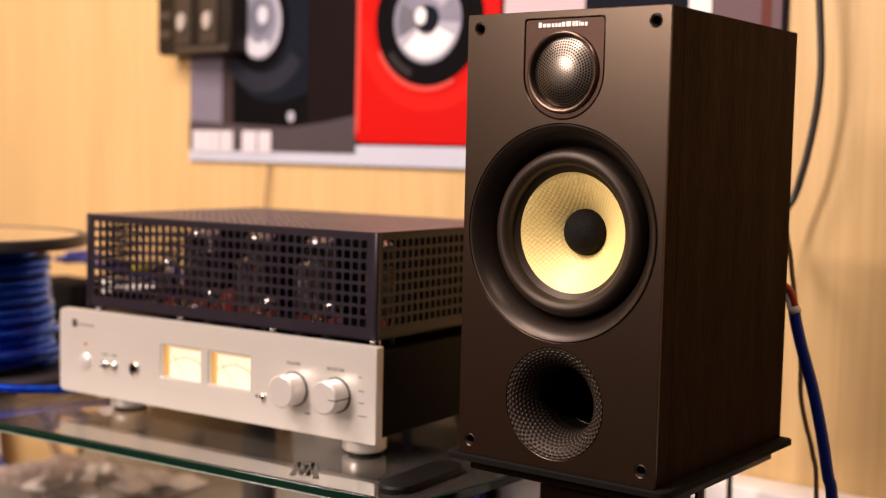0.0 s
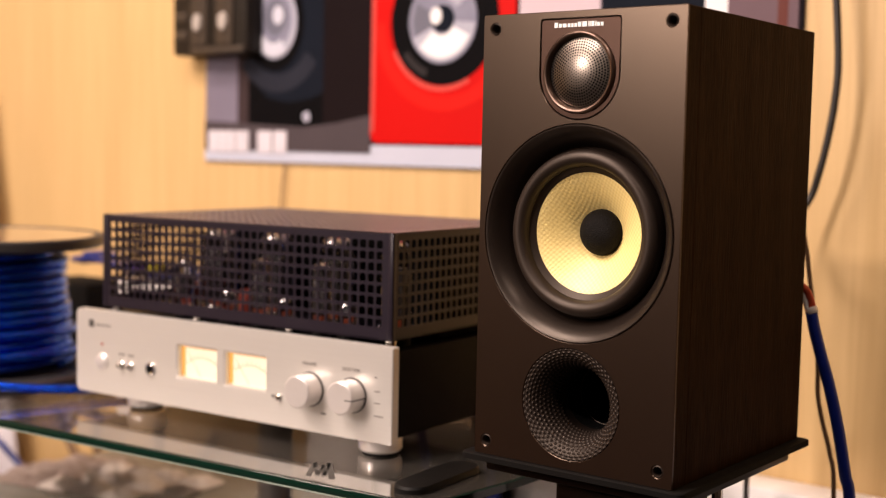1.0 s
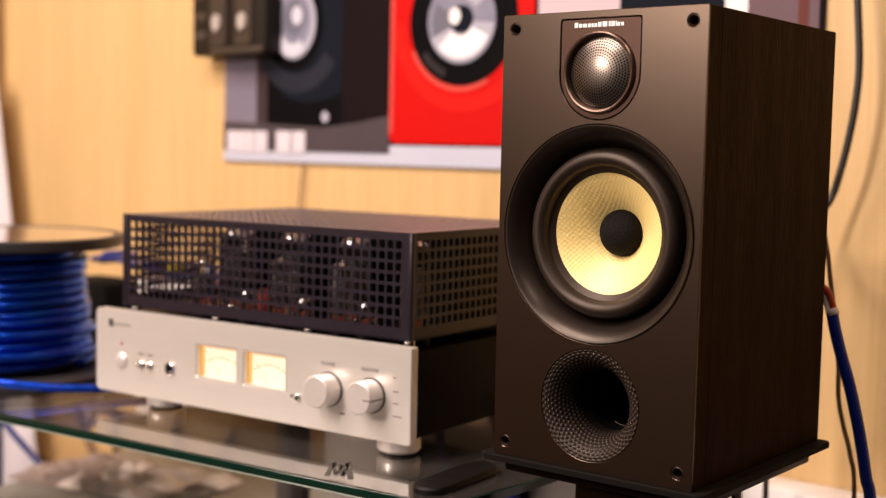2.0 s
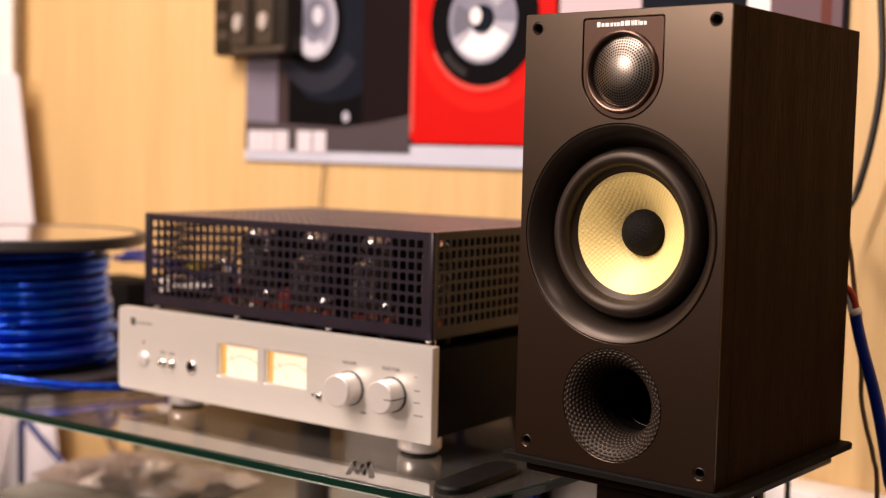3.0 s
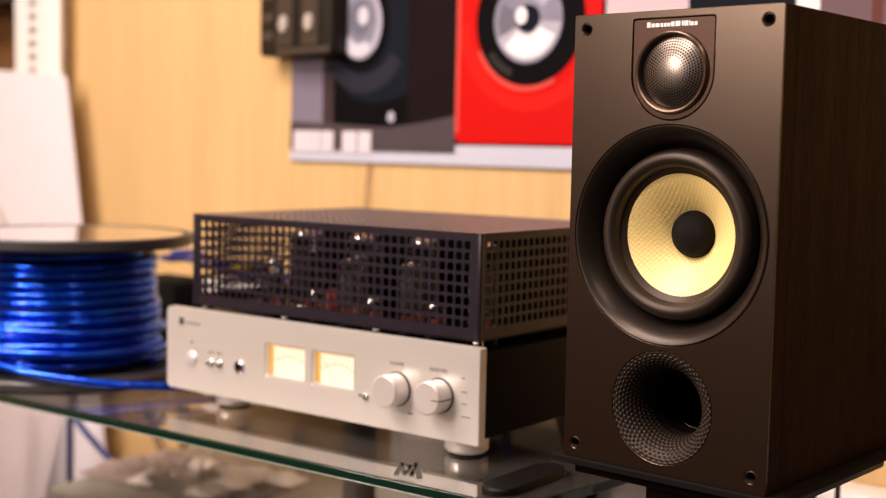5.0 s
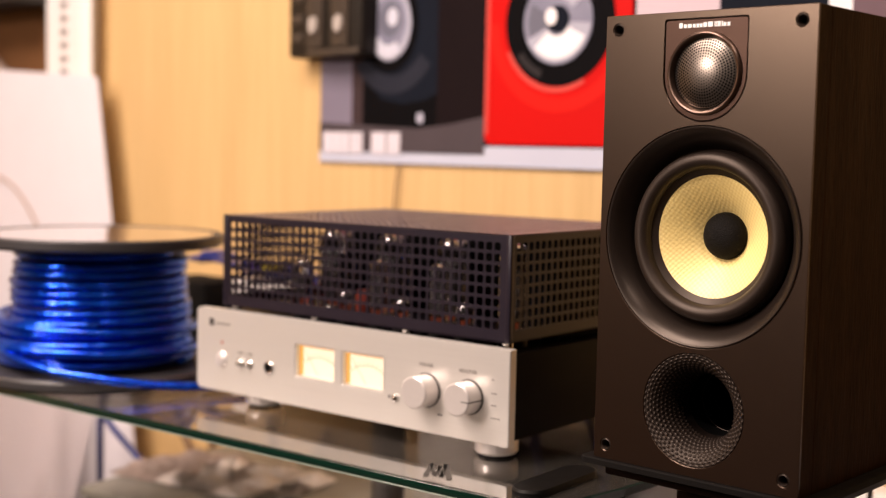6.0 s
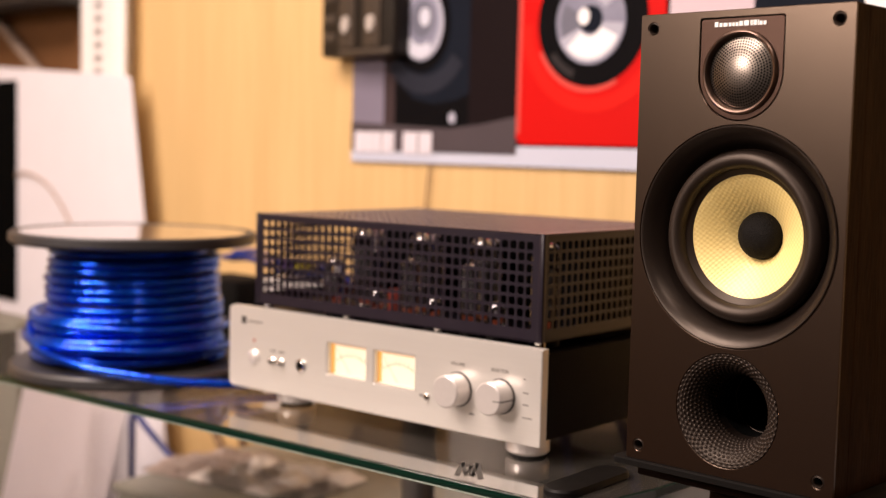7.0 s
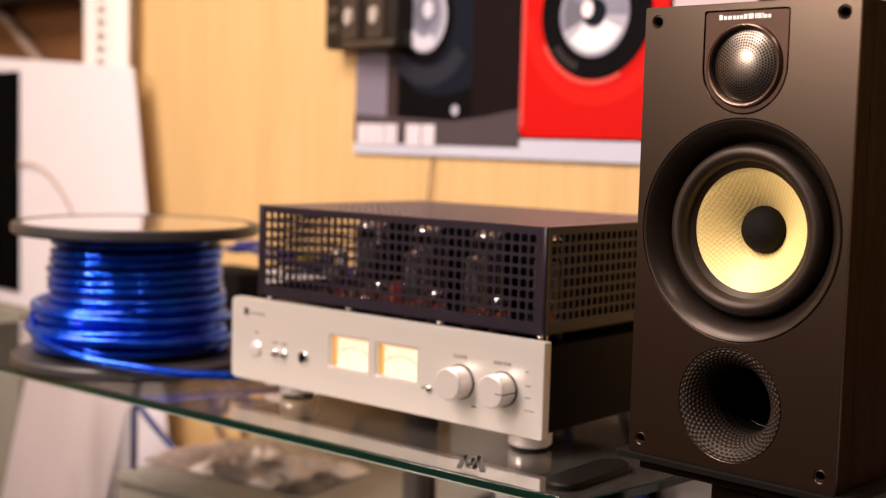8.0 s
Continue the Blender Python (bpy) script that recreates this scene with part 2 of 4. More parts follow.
def mesh_of(bm, mat, smooth=None):
    bmesh.ops.recalc_face_normals(bm, faces=bm.faces[:])
    me = bpy.data.meshes.new("mesh")
    bm.to_mesh(me)
    bm.free()
    me.materials.append(MATS[mat])
    if smooth is not None:
        me.shade_smooth()
        if smooth < 180:
            me.set_sharp_from_angle(angle=radians(smooth))
    return me


def part(name, bm, mat, parent=None, label="", smooth=35):
    ob = new(name, mesh_of(bm, mat, smooth))
    ob.data.name = name
    if parent is not None:
        ob.parent = parent
    if label:
        ob["label"] = label
    return ob


def solo(name, bm, mat, loc, label, category, rz=0.0, group="", kind="", smooth=35):
    ob = part(name, bm, mat, None, "", smooth)
    ob.matrix_basis = pose(*loc, 0, 0, rz)
    return tagged(ob, label, category, group, kind)


def box(x0, x1, y0, y1, z0, z1, bevel=0.0, seg=2, bm=None):
    bm = bm or bmesh.new()
    made = bmesh.ops.create_cube(bm, size=1.0)["verts"]
    for v in made:
        v.co = Vector((x0 + (v.co.x + 0.5) * (x1 - x0), y0 + (v.co.y + 0.5) * (y1 - y0), z0 + (v.co.z + 0.5) * (z1 - z0)))
    if bevel:
        edges = {e for v in made for e in v.link_edges}
        bmesh.ops.bevel(bm, geom=list(edges), offset=bevel, segments=seg, affect="EDGES", profile=0.5)
    return bm


def lathe(profile, seg=64, axis="Y", at=(0, 0, 0), bm=None):
    """Turns (radius, height) pairs round an axis; radius 0 closes an end."""
    bm = bm or bmesh.new()
    rings = []
    for r, h in profile:
        ring = []
        for i in range(1 if r == 0 else seg):
            a = 2 * math.pi * i / seg
            c, s = r * math.cos(a), r * math.sin(a)
            p = (c, h, s) if axis == "Y" else (c, s, h) if axis == "Z" else (h, c, s)
            ring.append(bm.verts.new(Vector(p) + Vector(at)))
        rings.append(ring)
    for a, b in zip(rings, rings[1:]):
        for i in range(seg):
            j = (i + 1) % seg
            if len(a) == 1 and len(b) == 1:
                continue
            if len(a) == 1:
                bm.faces.new((a[0], b[i], b[j]))
            elif len(b) == 1:
                bm.faces.new((a[i], b[0], a[j]))
            else:
                bm.faces.new((a[i], b[i], b[j], a[j]))
    return bm


def smooth_path(points, steps=10):
    """A flowing line through the points."""
    p = [Vector(q) for q in points]
    p = [2 * p[0] - p[1]] + p + [2 * p[-1] - p[-2]]
    out = []
    for i in range(1, len(p) - 2):
        for k in range(steps):
            t = k / steps
            a, b, c, d = p[i - 1], p[i], p[i + 1], p[i + 2]
            out.append(0.5 * (2 * b + (c - a) * t + (2 * a - 5 * b + 4 * c - d) * t * t + (3 * b - a - 3 * c + d) * t ** 3))
    return out + [p[-2]]


def tube(points, r, sides=8, bm=None):
    bm = bm or bmesh.new()
    rings = []
    up = Vector((0.13, 0.21, 0.97))
    for i, p in enumerate(points):
        d = (points[min(i + 1, len(points) - 1)] - points[max(i - 1, 0)]).normalized()
        u = (up - d * up.dot(d))
        u = u.normalized() if u.length > 1e-4 else d.orthogonal().normalized()
        up = u
        w = d.cross(u)
        rings.append([bm.verts.new(p + r * (math.cos(2 * math.pi * k / sides) * u + math.sin(2 * math.pi * k / sides) * w)) for k in range(sides)])
    for a, b in zip(rings, rings[1:]):
        for k in range(sides):
            bm.faces.new((a[k], a[(k + 1) % sides], b[(k + 1) % sides], b[k]))
    bm.faces.new(rings[0])
    bm.faces.new(rings[-1])
    return bm


def circle_pts(cx, cz, r, n, rz=None):
    rz = rz or r
    return [(cx + r * math.cos(2 * math.pi * i / n), cz + rz * math.sin(2 * math.pi * i / n)) for i in range(n)]


def rounded_rect(x0, x1, z0, z1, r, n=6):
    out = []
    for cx, cz, a0 in ((x1 - r, z1 - r, 0), (x0 + r, z1 - r, 90), (x0 + r, z0 + r, 180), (x1 - r, z0 + r, 270)):
        for k in range(n + 1):
            a = radians(a0 + 90 * k / n)
            out.append((cx + r * math.cos(a), cz + r * math.sin(a)))
    return out


def plate(loops, y0, y1, chamfer=0.0):
    """An upright plate: outline and holes in x and z, from y0 (front) to y1 (back); the front edges chamfered."""
    bm = bmesh.new()
    front_edges, walls = [], []
    for n, loop in enumerate(loops):
        cx = sum(p[0] for p in loop) / len(loop)
        cz = sum(p[1] for p in loop) / len(loop)
        def ring(y, off):
            out = []
            for x, z in loop:
                d = Vector((x - cx, 0, z - cz)).normalized() * off
                out.append(bm.verts.new((x + d.x, y, z + d.z)))
            return out
        off = chamfer * (-1 if n == 0 else 1)
        a = ring(y0, off)
        b = ring(y0 + chamfer, 0) if chamfer else a
        c = ring(y1, 0)
        m = len(loop)
        for i in range(m):
            front_edges.append(bm.edges.new((a[i], a[(i + 1) % m])))
        for p, q in ((a, b), (b, c)):
            if p is not q:
                for i in range(m):
                    bm.faces.new((p[i], p[(i + 1) % m], q[(i + 1) % m], q[i]))
    bmesh.ops.triangle_fill(bm, use_beauty=True, use_dissolve=False, edges=front_edges, normal=(0, -1, 0))
    return bm


def flat_shape(loop, y, bm=None):
    """A flat printed shape, a hair thick, in the upright plane y."""
    bm = bm or bmesh.new()
    a = [bm.verts.new((x, y, z)) for x, z in loop]
    b = [bm.verts.new((x, y + 0.0003, z)) for x, z in loop]
    bm.faces.new(a)
    m = len(loop)
    for i in range(m):
        bm.faces.new((a[i], b[i], b[(i + 1) % m], a[(i + 1) % m]))
    return bm


def perforated(nu, nv, pu, pv, hu, hv, mu0, mu1, mv0, mv1, thick):
    """A sheet in u and v with nu x nv holes with cut corners; u, v from 0, the sheet from w = 0 to thick."""
    bm = bmesh.new()
    width, height = mu0 + nu * pu + mu1, mv0 + nv * pv + mv1
    a, b, c, g, k = hu / 2, hv / 2, hu * 0.17, pu / 2, pv / 2
    octo = [(a, -b + c), (a, b - c), (a - c, b), (-a + c, b), (-a, b - c), (-a, -b + c), (-a + c, -b), (a - c, -b)]
    rim = [(g, -b + c), (g, b - c), (a - c, k), (-a + c, k), (-g, b - c), (-g, -b + c), (-a + c, -k), (a - c, -k)]
    corner = [(g, k), (-g, k), (-g, -k), (g, -k)]
    for i in range(nu):
        for j in range(nv):
            cu, cv = mu0 + (i + 0.5) * pu, mv0 + (j + 0.5) * pv
            o = [bm.verts.new((cu + x, cv + y, 0)) for x, y in octo]
            q = [bm.verts.new((cu + x, cv + y, thick)) for x, y in octo]
            r = [bm.verts.new((cu + x, cv + y, 0)) for x, y in rim]
            e = [bm.verts.new((cu + x, cv + y, 0)) for x, y in corner]
            for n in range(8):
                m = (n + 1) % 8
                bm.faces.new((o[n], o[m], q[m], q[n]))
                if n % 2 == 0:
                    bm.faces.new((o[n], r[n], r[m], o[m]))
                else:
                    bm.faces.new((o[n], r[n], e[n // 2], r[m], o[m]))
    for u0, u1, v0, v1 in ((0, mu0, 0, height), (width - mu1, width, 0, height), (mu0, width - mu1, 0, mv0), (mu0, width - mu1, height - mv1, height)):
        if u1 - u0 > 1e-5 and v1 - v0 > 1e-5:
            box(u0, u1, v0, v1, 0, thick, bm=bm)
    return bm


def moved(bm, m):
    bmesh.ops.transform(bm, matrix=m, verts=bm.verts[:])
    return bm


# ---- the room ----
FLOOR, TOP = -0.78, 1.72
X0, X1, Y0, Y1 = -2.7, 2.3, -3.2, 0.5
for name, size, mat, label in (
        ("wall_north", (X0 - 0.1, X1 + 0.1, Y1, Y1 + 0.1, FLOOR, TOP), "birch", "pale birch wood-grain panelled wall"),
        ("wall_south", (X0 - 0.1, X1 + 0.1, Y0 - 0.1, Y0, FLOOR, TOP), "unseen_dark", "unseen wall closing the room, dark to keep reflections low"),
        ("wall_west", (X0 - 0.1, X0, Y0, Y1, FLOOR, TOP), "birch", "pale birch wood-grain panelled wall"),
        ("wall_east", (X1, X1 + 0.1, Y0, Y1, FLOOR, TOP), "unseen_dark", "unseen wall closing the room, dark to keep reflections low")):
    solo(name, box(*size), mat, (0, 0, 0), label, "wall", kind="structure")
solo("floor", box(X0 - 0.1, X1 + 0.1, Y0 - 0.1, Y1 + 0.1, FLOOR - 0.1, FLOOR), "floor_wood", (0, 0, 0), "brown wooden floor of the room", "floor", kind="structure")
solo("ceiling", box(X0 - 0.1, X1 + 0.1, Y0 - 0.1, Y1 + 0.1, TOP, TOP + 0.1), "plaster", (0, 0, 0), "plain cream plaster ceiling", "ceiling", kind="structure")


# ---- the bookshelf loudspeaker ----
W, H, D = 0.160, 0.315, 0.209
CX, CZ = 0.0802, 0.1638        # woofer
TX, TZ = 0.0800, 0.2735       # tweeter
PX, PZ = 0.0800, 0.0460       # port
spk = thing("loudspeaker", (0, 0, 0), "black two-way bookshelf loudspeaker with yellow woven cone on a stand", "loudspeaker")
shell = [rounded_rect(0, W, 0, H, 0.0012, 3), circle_pts(CX, CZ, 0.0600, 64), circle_pts(PX, PZ, 0.0300, 48)]
cabinet = part("cabinet", plate(shell, 0.0186, D, 0.0006), "vinyl", spk, "black wood-grain vinyl cabinet", 20)
part("back_panel", box(0.0015, W - 0.0015, D - 0.004, D + 0.0004, 0.0015, H - 0.0015), "vinyl", cabinet)


def tweeter_outline(grow=0.0):
    r = 0.0312 + grow
    pts = [(TX + r * math.cos(radians(a)), TZ - 0.0005 + r * math.sin(radians(a))) for a in np.linspace(180, 360, 33)]
    x0, x1, z1 = TX - r, TX + r, 0.3095 + grow
    for cx, a0 in ((x1 - 0.002, 0), (x0 + 0.002, 90)):
        pts += [(cx + 0.002 * math.cos(radians(a0 + 30 * k)), z1 - 0.002 + 0.002 * math.sin(radians(a0 + 30 * k))) for k in range(4)]
    return pts


SOCKETS = [(0.0103, 0.3050), (0.1490, 0.3050), (0.0100, 0.0105), (0.1490, 0.0110)]
loops = [rounded_rect(0, W, 0, H, 0.0012, 3), circle_pts(CX, CZ, 0.0750, 96), circle_pts(PX, PZ, 0.0390, 72), tweeter_outline(0.0005)]
loops += [circle_pts(x, z, 0.0043, 24) for x, z in SOCKETS]
baffle = part("baffle", plate(loops, 0.0, 0.0016, 0.0005), "baffle", spk, "matt black front baffle", 20)
part("baffle_core", plate(loops, 0.0017, 0.0184, 0.0002), "vinyl", spk, "", 20)
for x, z in SOCKETS:
    socket = part("grille_socket", lathe([(0.0042, 0.0006), (0.0036, 0.0002), (0.0030, 0.0012), (0.0027, 0.009), (0, 0.009)], 24, at=(x, 0, z)), "rubber", spk)
# woofer: flared trim ring, rolled surround, woven cone and dust cap
ring_prof = [(0.0746, 0.0003), (0.0740, -0.0004), (0.0730, -0.0002), (0.0722, 0.0004)]
ring_prof += [(0.0722 - 0.0128 * u, 0.0004 + 0.0205 * (0.38 * u + 0.62 * u * u)) for u in np.linspace(0.08, 1, 18)]
woofer = part("woofer", lathe(ring_prof + [(0.0580, 0.0212), (0.0545, 0.0230)], 128, at=(CX, 0, CZ)), "flare", spk, "flared black trim ring")
part("basket_ring", lathe([(0.0592, 0.0205), (0.0590, 0.0125), (0.0587, 0.0118), (0.0584, 0.0125), (0.0582, 0.0150)], 128, at=(CX, 0, CZ)), "rubber", woofer)
roll = [(0.0524 + 0.0060 * math.cos(radians(a)), 0.0138 - 0.0078 * math.sin(radians(a))) for a in range(0, 181, 10)]
part("surround", lathe(roll + [(0.0446, 0.0152), (0.0422, 0.0170)], 128, at=(CX, 0, CZ)), "rubber", woofer, "black rolled rubber surround")
cone_prof = [(0.0424 - 0.0264 * t, 0.0171 + 0.0200 * t ** 1.25) for t in np.linspace(0, 1, 16)]
part("cone", lathe(cone_prof, 128, at=(CX, 0, CZ)), "aramid", woofer, "yellow woven fibre cone", 180)
cap_prof = [(0, 0.0240)] + [(0.0164 * math.sin(radians(a)), 0.0360 - 0.0120 * math.cos(radians(a))) for a in range(8, 91, 8)] + [(0.0164, 0.0395)]
part("dust_cap", lathe(cap_prof, 64, at=(CX, 0, CZ)), "cap_black", woofer, "matt black dust cap", 180)
# tweeter on its bronze plate
tweeter = part("tweeter", plate([tweeter_outline(-0.0001), circle_pts(TX, TZ, 0.0245, 64)], 0.0004, 0.006, 0.0004), "bronze", spk, "bronze brushed tweeter plate")
part("bezel", lathe([(0.0282, 0.0006), (0.0280, -0.0008), (0.0274, -0.0019), (0.0265, -0.0024), (0.0255, -0.0021), (0.0246, -0.0009), (0.0239, 0.0012), (0.0237, 0.003)], 96, at=(TX, 0, TZ)), "bronze_ring", tweeter, "polished bronze bezel ring")
part("tweeter_well", lathe([(0.0240, 0.0016), (0.0236, 0.0026), (0.0226, 0.0020)], 72, at=(TX, 0, TZ)), "soft_black", tweeter)
SAG, RD = 0.0046, 0.0232


def dome_y(r):
    return 0.0012 - SAG * (1 - (r / RD) ** 2)


part("mesh_dome", lathe([(0, dome_y(0))] + [(r, dome_y(r)) for r in np.linspace(0.0015, RD, 16)], 72, at=(TX, 0, TZ)), "dome_metal", tweeter, "perforated metal tweeter dome guard", 180)
# flat near-black dots painted for the shade in the guard's holes
bm = bmesh.new()
for k in range(13):
    r = k * 0.00185
    count = 1 if k == 0 else 6 * k
    for i in range(count):
        a = 2 * math.pi * (i + 0.5 * (k % 2)) / count
        c = Vector((r * math.cos(a), dome_y(r) - 0.00015, r * math.sin(a)))
        nrm = Vector((c.x * 2 * SAG / RD ** 2, -1, c.z * 2 * SAG / RD ** 2)).normalized()
        u = nrm.cross(Vector((0, 0, 1))).normalized()
        w = nrm.cross(u)
        # smaller dots inside put the dome's bright centre into the pattern
        s = 0.00042 if k < 6 else 0.00060 if k < 8 else 0.00074
        bm.faces.new([bm.verts.new(c + Vector((TX, 0, TZ)) + s * (math.cos(b) * u + math.sin(b) * w)) for b in np.arange(8) * math.pi / 4])
tagged(part("perforation", bm, "hole_shade", tweeter, "", None), kind="stuff")
# the maker's mark as plain white strokes
x = TX - 0.0205
for n, (w, h) in enumerate(((26, 30), (22, 22), (30, 22), (20, 22), (17, 22), (20, 22), (26, 28), (36, 30), (8, 30), (8, 30), (20, 30), (8, 30), (22, 22), (20, 22))):
    w, h = w * 0.000124, h * 0.000112
    part("mark_stroke", box(x, x + w * 0.80, -0.0001, 0.0006, 0.3039, 0.3039 + h), "lettering", tweeter)
    x += w + 0.00030
# dimpled reflex port
bm = bmesh.new()
NT, NR, rows_ = 432, 88, 8
grid = []
for j in range(NR + 1):
    t = j / NR
    ring = []
    for i in range(NT):
        a = 2 * math.pi * i / NT
        ang = t * math.pi / 2
        r0 = 0.0222 + 0.0163 * (1 - math.sin(ang))
        y0 = 0.0004 + 0.0330 * (1 - math.cos(ang))
        n = Vector((-math.cos(a) * math.sin(ang) - 0, 0, -math.sin(a) * math.sin(ang)))
        n.y = -math.cos(ang)
        v = 0.3 + t * rows_ * 1.55
        cell, fr = math.floor(v), v - math.floor(v)
        q = (a / (2 * math.pi) * 54 + 0.5 * (cell % 2)) % 1
        d = math.hypot((q - 0.5) * 1.0, fr - 0.5)
        dent = 0.00075 * max(0.0, 1 - (d / 0.36) ** 2) if t < 0.85 else 0
        p = Vector((PX + r0 * math.cos(a), y0, PZ + r0 * math.sin(a))) + dent * n
        ring.append(bm.verts.new(p))
    grid.append(ring)
for a, b in zip(grid, grid[1:]):
    for i in range(NT):
        j = (i + 1) % NT
        bm.faces.new((a[i], a[j], b[j], b[i]))
port = part("reflex_port", bm, "port_black", spk, "dimpled black reflex port", 180)
part("port_rim", lathe([(0.0390, 0.0012), (0.0387, 0.0001), (0.0384, 0.0005)], 96, at=(PX, 0, PZ)), "rubber", port)
# tube coloured near black throughout, for the shade deep inside
part("port_tube", lathe([(0.0223, 0.0332), (0.0220, 0.05), (0.0220, 0.12), (0, 0.12)], 48, at=(PX, 0, PZ)), "hole_shade", port)
part("tube_seam", lathe([(0.0222, 0.0500), (0.0216, 0.0503), (0.0216, 0.0509), (0.0221, 0.0512)], 64, at=(PX, 0, PZ)), "rubber", port)

# rubber mat and the stand
mat_bm = moved(plate([rounded_rect(-0.0105, 0.1695, -0.004, 0.214, 0.006)], 0, 0.0045, 0.0008), Matrix(((1, 0, 0, 0), (0, 0, 1, 0), (0, -1, 0, -0.0), (0, 0, 0, 1))))
solo("rubber_mat", mat_bm, "soft_black", (0, 0, 0), "thin black rubber mat under the loudspeaker", "mat")
stand = thing("speaker_stand", (0.08, 0.105, FLOOR), "dark lacquered loudspeaker stand with top plate and column", "speaker stand")
part("top_plate", box(-0.082, 0.078, -0.088, 0.095, -FLOOR - 0.0165, -FLOOR - 0.005, 0.002), "stand_lacquer", stand, "glossy dark brown top plate")
part("column", box(-0.042, 0.062, -0.055, -0.010, 0.03, -FLOOR - 0.0165, 0.004), "stand_lacquer", stand)
part("trim_rod", lathe([(0, 0.03), (0.004, 0.03), (0.004, -FLOOR - 0.0165), (0, -FLOOR - 0.0165)], 16, "Z", at=(0.0725, -0.020, 0)), "chrome", stand, "slim chrome rod")
part("base_plate", box(-0.12, 0.12, -0.15, 0.15, 0, 0.03, 0.004), "stand_lacquer", stand)

# ---- the glass rack ----
S = -0.041
RA = 5.2                      # turn of the rack against the wall
rack = thing("glass_rack", (-0.075, -0.024, FLOOR), "equipment rack with smoked green-edged glass shelves and grey posts", "rack", rz=RA)
SH = S - FLOOR


def slab(loop, top, thick, chamfer):
    """A level slab from an outline in x and y."""
    bm = plate([loop], 0, thick, chamfer)
    for v in bm.verts:
        v.co = Vector((v.co.x, v.co.z, top - v.co.y))
    return bm


RIM = [(0.0400, 0.0025), (0.0440, 0.0060), (0.0475, 0.020), (0.0604, 0.090), (0.0660, 0.150), (0.0660, 0.458)]
top_glass = slab([(-0.978, 0.458), (-0.978, 0.0025)] + RIM, SH, 0.0072, 0.0004)
bmesh.ops.holes_fill(top_glass, edges=[e for e in top_glass.edges if e.is_boundary], sides=0)
shelf_part = part("glass_shelf", top_glass, "smoked_glass", rack, "smoked glass top shelf", 30)
shelf_part.visible_shadow = False
part("shelf_edge", box(-0.972, 0.0400, -0.0004, 0.0021, SH - 0.0070, SH - 0.0006, 0.0006), "glass_edge", shelf_part, "dark green polished glass edge")
for (ax, ay), (bx, by) in zip(RIM, RIM[1:]):
    strip = box(0, math.hypot(bx - ax, by - ay), -0.0025, -0.0004, SH - 0.0070, SH - 0.0006)
    part("shelf_edge", moved(strip, pose(ax, ay, 0, 0, 0, math.degrees(math.atan2(by - ay, bx - ax)))), "glass_edge", shelf_part, "dark green polished glass edge")
# bright line along the glass edge, painted as a pale strip
part("edge_glint", box(-0.972, 0.0400, -0.0004, 0.0026, SH - 0.0084, SH - 0.0072, 0.0004), "edge_light", shelf_part)
# unreadable script printed on the glass, as plain strokes
for u0, v0, u1, v1, w in ((0.02, 0.0, 0.26, 0.85, 26), (0.26, 0.9, 0.36, 0.15, 20), (0.40, 0.1, 0.62, 0.75, 17), (0.60, 0.8, 0.66, 0.1, 24), (0.68, 0.1, 0.86, 0.95, 19), (0.86, 1.0, 0.99, 0.0, 30), (0.30, 0.25, 0.55, 0.30, 13)):
    ends = [(-0.0751 + 0.0215 * u - 0.0287 * v, 0.0139 + 0.0040 * u + 0.0377 * v) for u, v in ((u0, v0), (u1, v1))]
    (ax, ay), (bx, by) = ends
    stroke = box(0, math.hypot(bx - ax, by - ay), -0.00008 * w, 0.00008 * w, SH + 0.0002, SH + 0.0006)
    part("print_mark", moved(stroke, pose(ax, ay, 0, 0, 0, math.degrees(math.atan2(by - ay, bx - ax)))), "ink", shelf_part)
part("print_mark", moved(box(0, 0.0145, -0.0004, 0.0004, SH + 0.0002, SH + 0.0006), pose(-0.0645, 0.0042, 0, 0, 0, 7)), "ink_grey", shelf_part)
cap_loop = [(0.017 + 0.0145 * math.cos(a), 0.062 + 0.016 * math.sin(a) + (0.034 if math.sin(a) > 0 else -0.034)) for a in np.linspace(0, 2 * math.pi, 48, endpoint=False)]
part("post_cap", slab(cap_loop, SH + 0.0058, 0.0054, 0.0018), "black_plastic", rack, "oval black post cap")
for px, py in ((0.014, 0.062), (-0.945, 0.062), (-0.40, 0.36)):
    part("post", lathe([(0, 0), (0.020, 0), (0.020, SH - 0.0086), (0, SH - 0.0086)], 32, "Z", at=(px, py, 0)), "black_plastic" if px > 0 else "post_grey", rack, "black metal post" if px > 0 else "grey metal post")
low = slab(rounded_rect(-0.978, 0.002, 0.0025, 0.458, 0.012), SH - 0.282, 0.0088, 0.0004)
bmesh.ops.holes_fill(low, edges=[e for e in low.edges if e.is_boundary], sides=0)
part("glass_shelf", low, "shelf_glass", rack, "clear glass lower shelf", 30)

# ---- the valve amplifier ----
amp = thing("valve_amplifier", (-0.3165, 0.0390, S), "silver-fronted valve amplifier with black perforated cage and two lit meters", "amplifier", rz=4.0)
AZ = 0.0158
METERS = [(-0.0545, -0.0026), (0.0055, 0.0572)]
mz0, mz1 = 0.0435, 0.0757
face_loop = []
